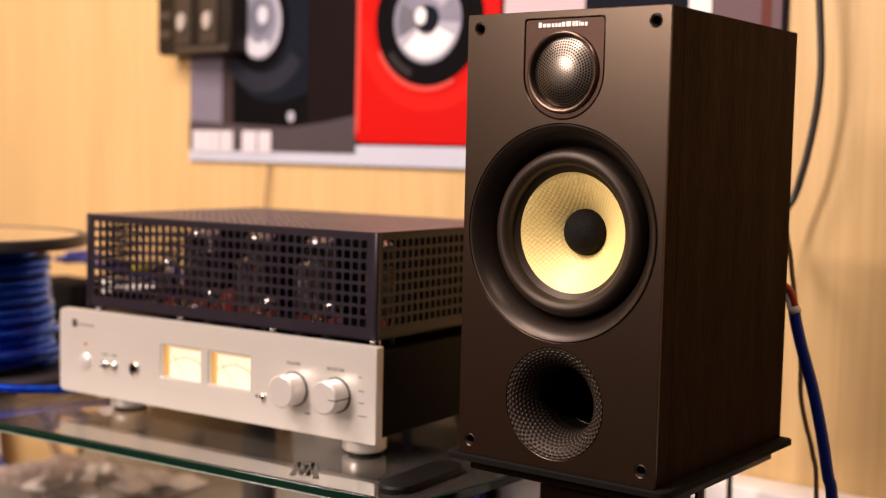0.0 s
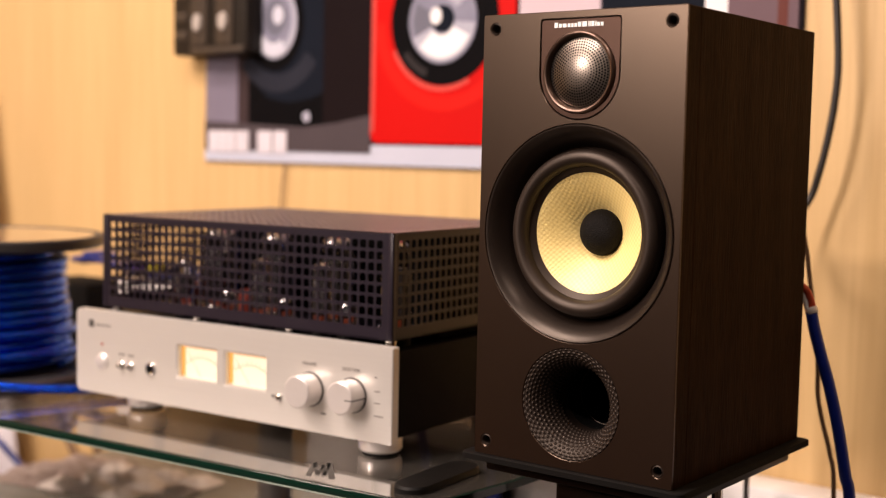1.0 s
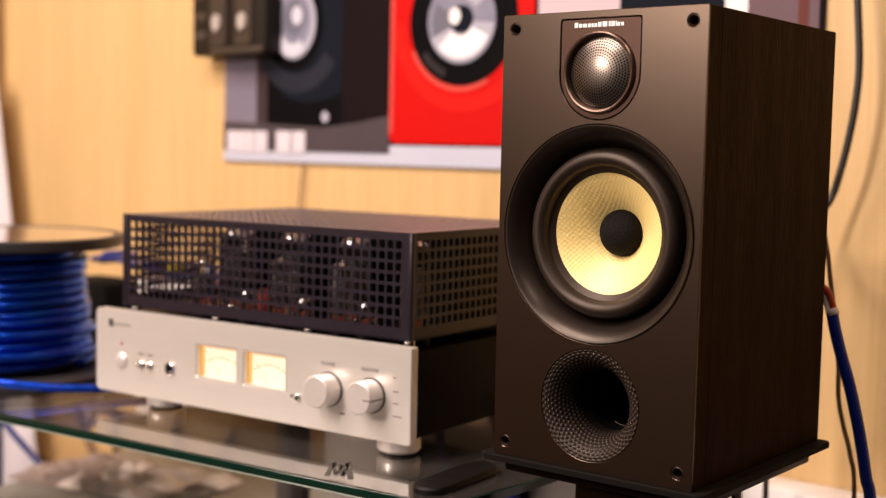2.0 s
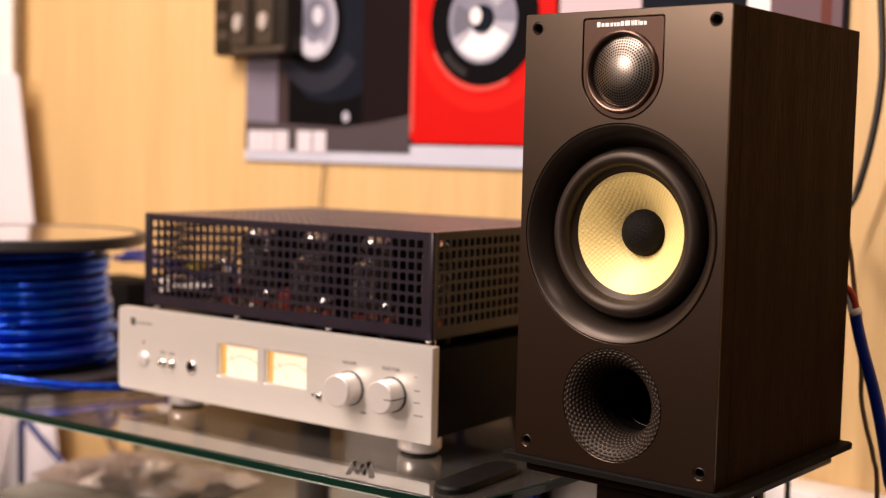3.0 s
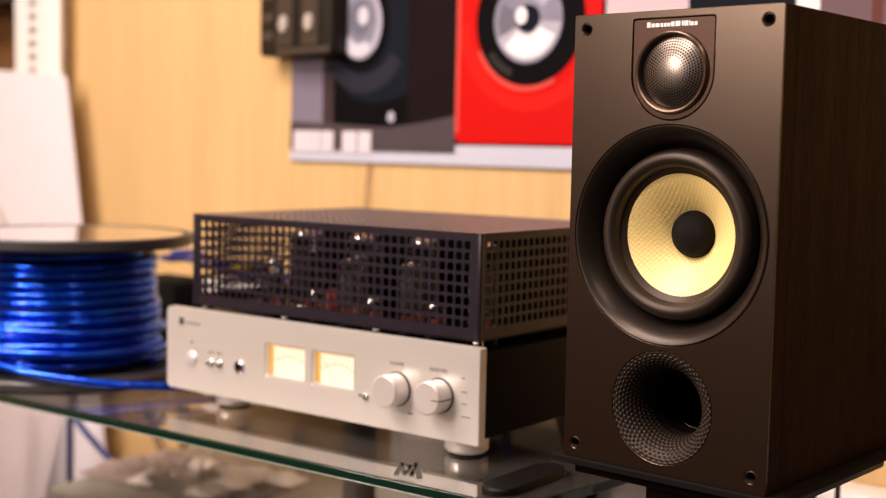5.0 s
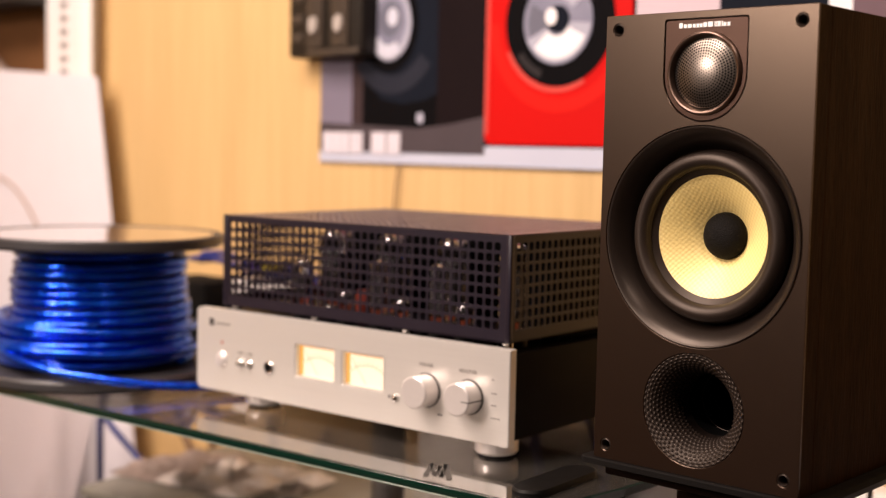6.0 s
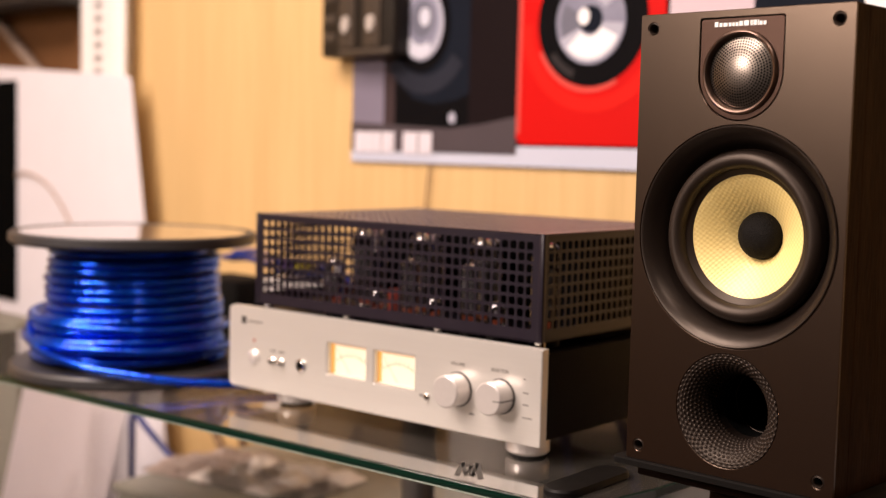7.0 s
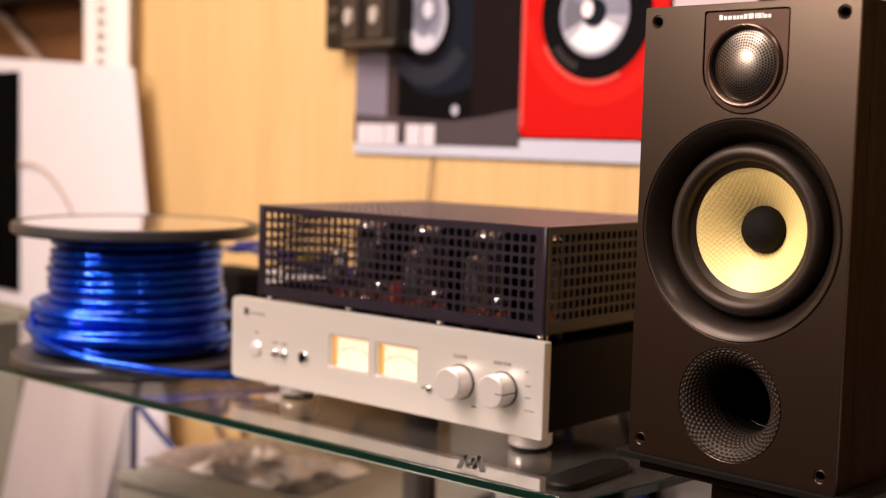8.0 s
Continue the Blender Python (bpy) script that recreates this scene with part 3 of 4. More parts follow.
for fcx, fcz, fr, a0 in ((0.194, 0.0975, 0.0015, 0), (-0.194, 0.0975, 0.0055, 90), (-0.194, AZ, 0.0065, 180), (0.194, AZ, 0.0015, 270)):
    ox, oz = (-fr if fcx > 0 else fr), (-fr if fcz > 0.05 else fr)
    face_loop += [(fcx + ox + fr * math.cos(radians(a0 + 15 * k)), fcz + oz + fr * math.sin(radians(a0 + 15 * k))) for k in range(7)]
loops = [face_loop] + [rounded_rect(a, b, mz0, mz1, 0.002, 3) for a, b in METERS]
part("faceplate", plate(loops, 0.0, 0.0085, 0.0008), "silver", amp, "brushed silver faceplate")
part("chassis", box(-0.188, 0.1905, 0.0087, 0.330, 0.019, 0.0925, 0.0015), "chassis", amp, "black steel chassis")
for a, b in METERS:
    m = part("meter", plate([rounded_rect(a + 0.0001, b - 0.0001, mz0 + 0.0001, mz1 - 0.0001, 0.0019, 3), rounded_rect(a + 0.0013, b - 0.0013, mz0 + 0.0013, mz1 - 0.0013, 0.0012, 3)], 0.0004, 0.008, 0.0003), "silver", amp, "glowing amber level meter")
    part("dial", box(a + 0.0004, b - 0.0004, 0.0080, 0.0092, mz0 + 0.0003, mz1 - 0.0003), "meter_face", m, "lit cream dial")
    part("dial_edge", box(a + 0.0013, a + 0.0040, 0.0060, 0.0078, mz0 + 0.002, mz1 - 0.0013), "meter_edge", m, "amber lit edge")
    part("dial_edge", box(a + 0.0013, b - 0.0013, 0.0060, 0.0078, mz1 - 0.0034, mz1 - 0.0013), "meter_edge", m, "amber lit edge")
    cxm = (a + b) / 2
    arc = [Vector((cxm + 0.034 * math.sin(t), 0.0077, mz0 - 0.014 + 0.034 * math.cos(t))) for t in np.linspace(-0.62, 0.62, 24)]
    part("dial_scale", tube(arc, 0.00035, 5), "scale_ink_lit", m)
    for t in np.linspace(-0.6, 0.6, 9):
        part("scale_tick", tube([Vector((cxm + r * math.sin(t), 0.0077, mz0 - 0.014 + r * math.cos(t))) for r in (0.0345, 0.0375)], 0.00028, 4), "scale_ink_lit", m)
    part("needle", tube([Vector((cxm - 0.002, 0.0072, mz0 + 0.003)), Vector((cxm - 0.020, 0.0072, mz0 + 0.026))], 0.00025, 5), "scale_ink_lit", m)


def knob(x, z, r, length):
    k = part("knob", lathe([(r, 0.0), (r, -length + 0.0012), (r - 0.0012, -length), (0, -length)], 48, at=(x, 0, z)), "knob_metal", amp, "turned silver knob")
    part("knob_skirt", lathe([(r + 0.0011, 0.0002), (r + 0.0011, -0.0010), (r, -0.0012)], 48, at=(x, 0, z)), "ink", k)
    return k


KX = 0.1525
knob(0.1065, 0.0528, 0.0140, 0.0187)
k2 = knob(KX, 0.0532, 0.0140, 0.0187)
part("pointer", box(KX + 0.0060, KX + 0.0132, -0.0189, -0.0185, 0.0520, 0.0528), "ink", k2)
part("pointer", box(KX + 0.0135, KX + 0.0142, -0.0184, -0.001, 0.0519, 0.0529), "ink", k2)
part("power_button", lathe([(0.0080, 0.0), (0.0078, -0.0012), (0.0064, -0.0024), (0.0035, -0.0031), (0, -0.0034)], 32, at=(-0.1560, 0, 0.0483)), "knob_metal", amp, "round silver push button")
part("indicator_lamp", lathe([(0.0014, 0.0), (0.0014, -0.0006), (0, -0.0010)], 12, at=(-0.1560, 0, 0.0648)), "led_red", amp, "tiny red indicator lamp")
for jx in (-0.1285, -0.1160):
    j = part("toggle", lathe([(0.0042, 0.0), (0.0042, -0.0016), (0.0028, -0.0022), (0.0024, -0.0050), (0.0015, -0.0060), (0, -0.0062)], 20, at=(jx, 0, 0.0478)), "chrome", amp, "small chrome toggle")
    part("print_mark", box(jx - 0.004, jx + 0.004, -0.0003, 0.0004, 0.0570, 0.0580), "ink", amp)
jack = part("headphone_jack", lathe([(0.0062, 0.0), (0.0062, -0.0018), (0.0050, -0.0024), (0.0036, -0.0020), (0.0034, 0.004)], 28, at=(-0.0885, 0, 0.0480)), "chrome", amp, "chrome headphone socket")
# black disc for the shade in the socket
part("jack_hole", lathe([(0.0035, -0.0008), (0, -0.0008)], 20, at=(-0.0885, 0, 0.0480)), "hole_shade", jack)
part("bias_socket", lathe([(0.0030, 0.0), (0.0030, -0.0022), (0.0018, -0.0030), (0, -0.0030)], 16, at=(0.0715, 0, 0.0414)), "chrome", amp)
part("print_mark", box(0.0630, 0.0655, -0.0003, 0.0004, 0.0402, 0.0426), "ink", amp)
part("badge", box(-0.1748, -0.1682, -0.0004, 0.0004, 0.0803, 0.0876), "ink", amp, "small dark square badge")
for k in range(7):
    part("print_mark", box(-0.1660 + k * 0.0032, -0.1636 + k * 0.0032, -0.0003, 0.0004, 0.0824, 0.0842), "ink_grey", amp)
for zz, ww in ((0.0705, 0.003), (0.0590, 0.006), (0.0490, 0.006), (0.0382, 0.010)):
    part("print_mark", box(0.1755, 0.1755 + ww * 0.95, -0.0003, 0.0004, zz, zz + 0.0010), "ink_grey", amp)
part("print_mark", box(0.1190, 0.1245, -0.0003, 0.0004, 0.0328, 0.0340), "ink", amp)


def lettering(text, x, z, size, parent, mat="ink_grey"):
    cu = bpy.data.curves.new("lettering", "FONT")
    cu.body, cu.size, cu.align_x, cu.extrude = text, size, "CENTER", 0.0001
    tmp = bpy.data.objects.new("tmp", cu)
    me = bpy.data.meshes.new_from_object(tmp)
    bpy.data.objects.remove(tmp)
    me.transform(pose(x, -0.0004, z, 90, 0, 0))
    me.materials.clear()
    me.materials.append(MATS[mat])
    ob = new("lettering", me)
    ob.parent = parent
    return ob


lettering("VOLUME", 0.1055, 0.0735, 0.0040, amp)
lettering("SELECTOR", 0.1510, 0.0735, 0.0040, amp)
for fx, fy in ((-0.131, 0.035), (0.1610, 0.029), (-0.131, 0.295), (0.1610, 0.295)):
    f = part("foot", lathe([(0, 0.0025), (0.0165, 0.0025), (0.0190, 0.005), (0.0190, 0.0165), (0.0178, 0.0190), (0, 0.0190)], 40, "Z", at=(fx, fy, 0)), "knob_metal", amp, "turned silver foot")
    part("foot_pad", lathe([(0, 0), (0.0158, 0), (0.0158, 0.0030), (0, 0.0030)], 32, "Z", at=(fx, fy, 0)), "soft_black", f)
# cage: four perforated sides and a perforated lid
CX0, CX1, CY0, CY1, CB, CT = -0.1625, 0.1862, 0.008, 0.250, 0.1010, 0.1913
cage = part("cage", box(CX0, CX1, CY0, CY1, CB, CB + 0.0018), "cage_paint", amp, "black perforated valve cage")
cage_w, cage_d, cage_h = CX1 - CX0, CY1 - CY0, CT - CB
PV, HV, LOW = 0.0094, 0.0070, 0.0094
nx, nz, ny = 38, 8, 25
PU, HU = (cage_w - 0.0170) / nx, 0.0066
PD = (cage_d - 0.0140) / ny
up_front = Matrix(((1, 0, 0, CX0), (0, 0, 1, CY0), (0, 1, 0, CB), (0, 0, 0, 1)))
for dy in (0, cage_d - 0.0014):
    sheet = perforated(nx, nz, PU, PV, HU, HV, 0.0076, 0.0094, LOW, cage_h - LOW - nz * PV, 0.0010)
    part("cage_panel", moved(sheet, Matrix.Translation((0, dy, 0)) @ up_front), "cage_paint", cage)
for sx, way in ((CX0, 1), (CX1, -1)):
    sheet = perforated(ny, nz, PD, PV, 0.0062, HV, 0.0070, 0.0070, LOW, cage_h - LOW - nz * PV, 0.0007)
    part("cage_panel", moved(sheet, Matrix(((0, 0, way, sx), (1, 0, 0, CY0), (0, 1, 0, CB), (0, 0, 0, 1)))), "cage_paint", cage)
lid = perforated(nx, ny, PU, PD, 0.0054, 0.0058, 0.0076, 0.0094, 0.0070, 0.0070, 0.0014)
part("cage_lid", moved(lid, Matrix(((1, 0, 0, CX0), (0, 1, 0, CY0), (0, 0, -1, CT), (0, 0, 0, 1)))), "lid_sheen_paint", cage)
for px in (CX0 + 0.0015, CX1 - 0.0015):
    for py in (CY0 + 0.0015, CY1 - 0.0015):
        part("corner_strip", box(px - 0.0025, px + 0.0025, py - 0.0025, py + 0.0025, CB, CT + 0.0002, 0.001), "cage_paint", cage)
for px in (-0.155, -0.045, 0.068, 0.178):
    for py in (0.018, 0.238):
        part("cage_standoff", lathe([(0, 0.092), (0.005, 0.092), (0.005, 0.1012), (0, 0.1012)], 16, "Z", at=(px, py, 0)), "chrome", amp)


def valve(x, y, h, r):
    v = part("valve", lathe([(0, 0.0926), (r * 1.02, 0.0926), (r * 1.02, 0.1060), (r * 0.9, 0.1080), (0, 0.1080)], 24, "Z", at=(x, y, 0)), "black_plastic", amp, "glass vacuum valve")
    z0 = 0.1082
    prof = [(0, z0), (r * 0.92, z0), (r, z0 + 0.004), (r, z0 + h - r * 0.7)]
    prof += [(r * math.cos(radians(a)), z0 + h - r * 0.7 + r * 0.7 * math.sin(radians(a))) for a in range(15, 90, 15)] + [(0, z0 + h)]
    part("envelope", lathe(prof, 28, "Z", at=(x, y, 0)), "tube_glass", v, "clear glass envelope", 180)
    part("anode", box(x - r * 0.55, x + r * 0.55, y - r * 0.35, y + r * 0.35, z0 + 0.008, z0 + h * 0.68, 0.001), "tube_plate", v)
    part("heater", lathe([(0, z0 + 0.002), (r * 0.25, z0 + 0.002), (r * 0.25, z0 + 0.006), (0, z0 + 0.006)], 10, "Z", at=(x, y, 0)), "tube_glow", v, "orange glowing heater")
    dome = [(r * 0.86 * math.cos(radians(a)), z0 + h - r * 0.75 + r * 0.62 * math.sin(radians(a))) for a in range(0, 90, 12)] + [(0, z0 + h - r * 0.13)]
    part("getter", lathe(dome, 24, "Z", at=(x, y, 0)), "getter", v, "silvered getter cap", 180)
    part("socket_ring", lathe([(r * 1.02, 0.1055), (r * 1.14, 0.1062), (r * 1.14, 0.1085), (r * 1.02, 0.1092)], 24, "Z", at=(x, y, 0)), "chrome", v, "", 180)


for vx, vy in ((-0.050, 0.048), (-0.067, 0.077), (0.022, 0.048), (0.005, 0.077), (0.093, 0.048), (0.076, 0.077), (0.163, 0.046)):
    valve(vx, vy, 0.0745, 0.0130)
for vx, vh in ((-0.066, 0.046), (0.031, 0.052), (0.101, 0.053), (-0.008, 0.022), (0.060, 0.020), (0.130, 0.022)):
    valve(vx, 0.0205, vh, 0.0085)
for tx0, tx1 in ((-0.105, 0.001), (0.003, 0.092), (0.094, 0.176)):
    part("transformer", box(tx0, tx1, 0.094, 0.236, 0.0926, 0.1868, 0.003), "can_black", amp, "black transformer can")
for cx, cy in ((-0.098, 0.060), (-0.088, 0.040), (-0.014, 0.052)):
    part("capacitor", lathe([(0, 0.0926), (0.0075, 0.0926), (0.0080, 0.0940), (0.0080, 0.1240), (0.0072, 0.1255), (0, 0.1255)], 24, "Z", at=(cx, cy, 0)), "red_sleeve", amp, "dark red sleeved capacitor")

# ---- the cable drum ----
drum = thing("cable_drum", (-0.717, 0.046, S), "grey plastic drum wound with shiny blue cable", "cable drum")
DR, DT = 0.1365, 0.1585
part("flange", lathe([(0, 0), (DR - 0.003, 0), (DR, 0.003), (DR, 0.010), (DR - 0.003, 0.013), (0.05, 0.013), (0, 0.013)], 96, "Z"), "grey_plastic", drum, "round grey plastic flange")
fl = part("flange", lathe([(0, DT - 0.013), (DR - 0.003, DT - 0.013), (DR, DT - 0.010), (DR, DT - 0.002), (DR - 0.002, DT), (DR - 0.006, DT), (DR - 0.008, DT - 0.002), (0, DT - 0.002)], 96, "Z"), "grey_plastic", drum, "round grey plastic flange")
part("paper_label", lathe([(0, DT - 0.0018), (0.125, DT - 0.0018), (0.125, DT - 0.0008), (0, DT - 0.0008)], 72, "Z"), "paper_label", fl, "glossy cream paper label")
part("core", lathe([(0.092, 0.0131), (0.093, 0.030), (0.091, 0.08), (0.085, DT - 0.0131)], 64, "Z"), "core_shade", drum)


def wind(turns, z_lo, z_hi, r_lo, r_hi, phase, wobble, lean=0.0):
    pts, n = [], int(turns * 40)
    for i in range(n + 1):
        t = i / n
        a = phase + 2 * math.pi * turns * t
        r = r_lo + (r_hi - r_lo) * t + wobble * math.sin(a * 0.37 + phase) + 0.0012 * math.sin(a * 0.83)
        z = z_lo + (z_hi - z_lo) * t + wobble * math.sin(a * 0.61 + 1)
        pts.append(Vector((r * math.cos(a) - 0.63 * lean, r * math.sin(a) - 0.77 * lean, z)))
    return pts


part("winding", tube(wind(12.0, 0.0185, DT - 0.0185, 0.0985, 0.0905, 0.4, 0.0007), 0.0046, 12), "blue_pvc", drum, "glossy blue cable winding", 180)
part("winding", tube(wind(4.6, 0.0185, 0.066, 0.1060, 0.1010, 2.0, 0.0010, 0.0065), 0.0048, 12), "blue_pvc", drum, "glossy blue cable winding", 180)
part("winding", tube(wind(1.6, 0.068, 0.030, 0.1070, 0.1130, 3.6, 0.0010, 0.0055), 0.0048, 12), "blue_pvc", drum, "glossy blue cable winding", 180)
end = [(-0.070, -0.082, 0.066), (-0.042, -0.106, 0.050), (0.010, -0.120, 0.034), (0.075, -0.108, 0.024), (0.118, -0.080, 0.018), (0.155, -0.040, 0.012), (0.184, 0.012, 0.008), (0.205, 0.06, 0.007), (0.21, 0.16, 0.007)]
part("loose_end", tube(smooth_path(end, 12), 0.0046, 10), "blue_pvc", drum, "loose end of blue cable", 180)

# ---- the wall: poster, sign, cables ----
poster = thing("poster", (0.004, 0.5, 0), "large printed poster showing a dark and a red loudspeaker", "poster")
part("board", box(-0.858, 0.030, -0.004, -0.0002, 0.197, 0.80, 0.001), "p_back", poster, "dark printed board")


def ink(name, loop, mat, level):
    part(name, flat_shape(loop, -0.0042 - 0.0004 * level), mat, poster, "", None)


def rect(x0, x1, z0, z1):
    return [(x0, z0), (x1, z0), (x1, z1), (x0, z1)]


def crescent(cx, cz, r0, r1, a0, a1, squash=1.0):
    outer = [(cx + r1 * math.cos(radians(a)), cz + squash * r1 * math.sin(radians(a))) for a in np.linspace(a0, a1, 20)]
    inner = [(cx + r0 * math.cos(radians(a)), cz + squash * r0 * math.sin(radians(a))) for a in np.linspace(a1, a0, 20)]
    return outer + inner


ink("light_margin", rect(-0.856, -0.786, 0.215, 0.798), "p_lavender", 1)
ink("brown_shade", rect(-0.790, -0.750, 0.225, 0.798), "p_shade", 2)
ink("printed_floor", [(-0.856, 0.213), (-0.541, 0.213), (-0.541, 0.262), (-0.60, 0.252), (-0.66, 0.246), (-0.76, 0.250), (-0.856, 0.254)], "p_floor", 6)
ink("bottom_strip", rect(-0.857, 0.029, 0.198, 0.2235), "p_strip", 3)
ink("dark_cabinet", [(-0.768, 0.236), (-0.626, 0.236), (-0.626, 0.70), (-0.768, 0.70)], "p_black", 3)
ink("dark_side", [(-0.626, 0.236), (-0.541, 0.236), (-0.541, 0.70), (-0.626, 0.70)], "p_side", 3)
ink("navy_front", [(-0.626, 0.70), (-0.626, 0.292), (-0.650, 0.284), (-0.690, 0.279), (-0.730, 0.286), (-0.752, 0.305), (-0.752, 0.70)], "p_navy", 4)
ink("navy_sheen", crescent(-0.710, 0.385, 0.064, 0.088, 215, 325, 1.05), "p_haze", 5)
ink("dark_baffle_ring", circle_pts(-0.716, 0.388, 0.054, 48, 0.066), "p_black", 6)
ink("grey_cone", circle_pts(-0.716, 0.388, 0.0415, 48, 0.050), "p_sheen", 7)
ink("cone_ring", circle_pts(-0.714, 0.392, 0.031, 48, 0.038), "p_silver", 8)
ink("cone_shade", circle_pts(-0.714, 0.395, 0.022, 32, 0.025), "p_grey", 9)
ink("cone_centre", circle_pts(-0.709, 0.397, 0.0100, 24, 0.0125), "p_gleam", 10)
ink("round_badge", circle_pts(-0.655, 0.2600, 0.0068, 20, 0.0074), "p_sheen", 7)
ink("red_cabinet", [(-0.541, 0.70), (-0.541, 0.236), (-0.537, 0.229), (-0.530, 0.2265), (-0.318, 0.2265), (-0.318, 0.70)], "p_red", 7)
ink("red_edge", rect(-0.5405, -0.5345, 0.240, 0.70), "p_red_edge", 8)
ink("red_baffle", crescent(-0.423, 0.378, 0.094, 0.112, 180, 330), "p_red_light", 8)
ink("ring_rim", crescent(-0.427, 0.377, 0.080, 0.0860, 205, 300), "p_red_edge", 8)
ink("black_ring", circle_pts(-0.425, 0.378, 0.083, 64, 0.080), "p_black", 9)
ink("ring_gloss", circle_pts(-0.425, 0.380, 0.064, 64, 0.061), "p_black", 10)
ink("silver_cone", circle_pts(-0.426, 0.377, 0.0525, 56, 0.0525), "p_silver", 11)
ink("cone_shade", circle_pts(-0.425, 0.3790, 0.0180, 40, 0.0165), "p_navy", 14)
ink("cone_shade", crescent(-0.426, 0.377, 0.016, 0.045, 150, 205), "p_grey", 12)
ink("cone_centre", circle_pts(-0.4350, 0.3825, 0.0090, 32, 0.0105), "p_white", 15)
ink("cone_gleam", crescent(-0.426, 0.377, 0.018, 0.0505, 205, 355), "p_sheen", 12)
ink("cone_gleam", crescent(-0.426, 0.377, 0.018, 0.046, 222, 335), "p_white", 13)
ink("cone_gleam", crescent(-0.426, 0.377, 0.026, 0.048, 35, 75), "p_sheen", 12)
ink("cone_gleam", crescent(-0.716, 0.388, 0.024, 0.039, 215, 305, 1.2), "p_gleam", 11)
ink("ring_edge", crescent(-0.425, 0.378, 0.066, 0.076, 215, 250, 0.97), "p_ring", 11)
ink("white_field", rect(-0.314, -0.205, 0.2145, 0.798), "p_pale", 4)
ink("dark_field", rect(-0.205, -0.078, 0.2145, 0.798), "p_navy", 4)
ink("pale_streak", crescent(-0.150, 0.44, 0.018, 0.026, 200, 330, 1.6), "p_haze", 5)
ink("white_field", rect(-0.078, -0.052, 0.2145, 0.798), "p_white", 4)
ink("plum_field", rect(-0.052, 0.025, 0.2145, 0.798), "p_plum", 4)
ink("russet_stripe", rect(0.003, 0.014, 0.2145, 0.798), "p_russet", 5)
for x0, x1 in ((-0.848, -0.830), (-0.827, -0.812), (-0.809, -0.795), (-0.791, -0.776), (-0.773, -0.768), (-0.748, -0.722), (-0.717, -0.694)):
    ink("title_bar", rect(x0 + 0.0005, x1 + 0.0025, 0.2105, 0.2405), "p_title", 8)
part("hanging_wire", tube(smooth_path([(-0.695, -0.006, 0.197), (-0.698, -0.008, 0.16), (-0.703, -0.006, 0.10), (-0.705, -0.006, -0.1)], 8), 0.0016, 6), "cable_brown", poster)

sign = thing("wall_panel", (-0.811, 0.462, 0.345), "dark brown display panel with pale switch rows beside the poster", "panel")
part("housing", box(-0.076, 0.076, 0.0, 0.036, 0.0, 0.34, 0.006), "sign_dark", sign)
for k in range(2):
    cx = -0.017 + 0.052 * k
    row = part("switch_row", box(cx - 0.017, cx + 0.017, -0.004, 0.001, 0.012, 0.32, 0.002), "sign_mid", sign)
    for z in (0.044, 0.106, 0.168):
        part("switch", moved(lathe([(0.0085, -0.0038), (0.0078, -0.008), (0, -0.009)], 24), Matrix.Translation((cx, 0, z)) @ Matrix.Diagonal((1, 1, 1.5, 1))), "p_switch", row, "pale oval switch")
for z in (0.022, 0.048, 0.078, 0.11):
    part("tag", box(-0.068, -0.044, -0.002, 0.001, z, z + 0.012, 0.0006), "sign_mid", sign)
part("ledge", box(-0.03, 0.076, -0.006, 0.001, 0.0015, 0.010, 0.001), "sign_mid", sign)

hang = smooth_path([(0.060, 0.463, 0.516), (0.073, 0.463, 0.431), (0.079, 0.463, 0.372), (0.0835, 0.463, 0.312), (0.082, 0.463, 0.275), (0.077, 0.463, 0.240), (0.070, 0.463, 0.207), (0.060, 0.463, 0.177), (0.044, 0.44, 0.15), (0.03, 0.36, 0.13), (0.05, 0.22, 0.12)], 10)
solo("black_cable", tube(hang, 0.0038, 8), "cable_black", (0, 0, 0), "black cable hanging behind the loudspeaker", "cable", smooth=180)
thin = smooth_path([(0.10, 0.24, 0.185), (0.118, 0.29, 0.172), (0.124, 0.30, 0.145), (0.129, 0.30, 0.116), (0.134, 0.30, 0.085), (0.139, 0.30, 0.047), (0.1405, 0.30, 0.018), (0.146, 0.30, -0.006), (0.153, 0.30, -0.030), (0.158, 0.30, -0.068), (0.160, 0.30, -0.25), (0.165, 0.3, FLOOR + 0.01)], 10)
solo("thin_cable", tube(thin, 0.0020, 8), "cable_brown", (0, 0, 0), "thin brown cable hanging behind the loudspeaker", "cable", smooth=180)
floor_lead = smooth_path([(0.05, 0.30, 0.02), (0.038, 0.39, -0.04), (0.035, 0.400, -0.094), (0.036, 0.400, -0.20), (0.04, 0.40, FLOOR + 0.01)], 8)
solo("floor_cable", tube(floor_lead, 0.0028, 8), "cable_black", (0, 0, 0), "black cable hanging down behind the speaker stand", "cable", smooth=180)
blue = thing("speaker_cable", (0.155, 0.232, 0.1), "blue speaker cable with stripped red and white ends", "cable")
part("jacket", tube(smooth_path([(0.0030, 0, -0.002), (0.006, 0, -0.015), (0.012, 0, -0.035), (0.020, 0, -0.059), (0.027, 0, -0.085), (0.032, 0, -0.107), (0.0365, 0, -0.130), (0.040, 0.002, -0.150), (0.046, 0.006, -0.25), (0.05, 0.0, -0.6), (0.06, 0.03, -0.86)], 10), 0.0048, 10), "blue_jacket", blue, "deep blue jacket", 180)
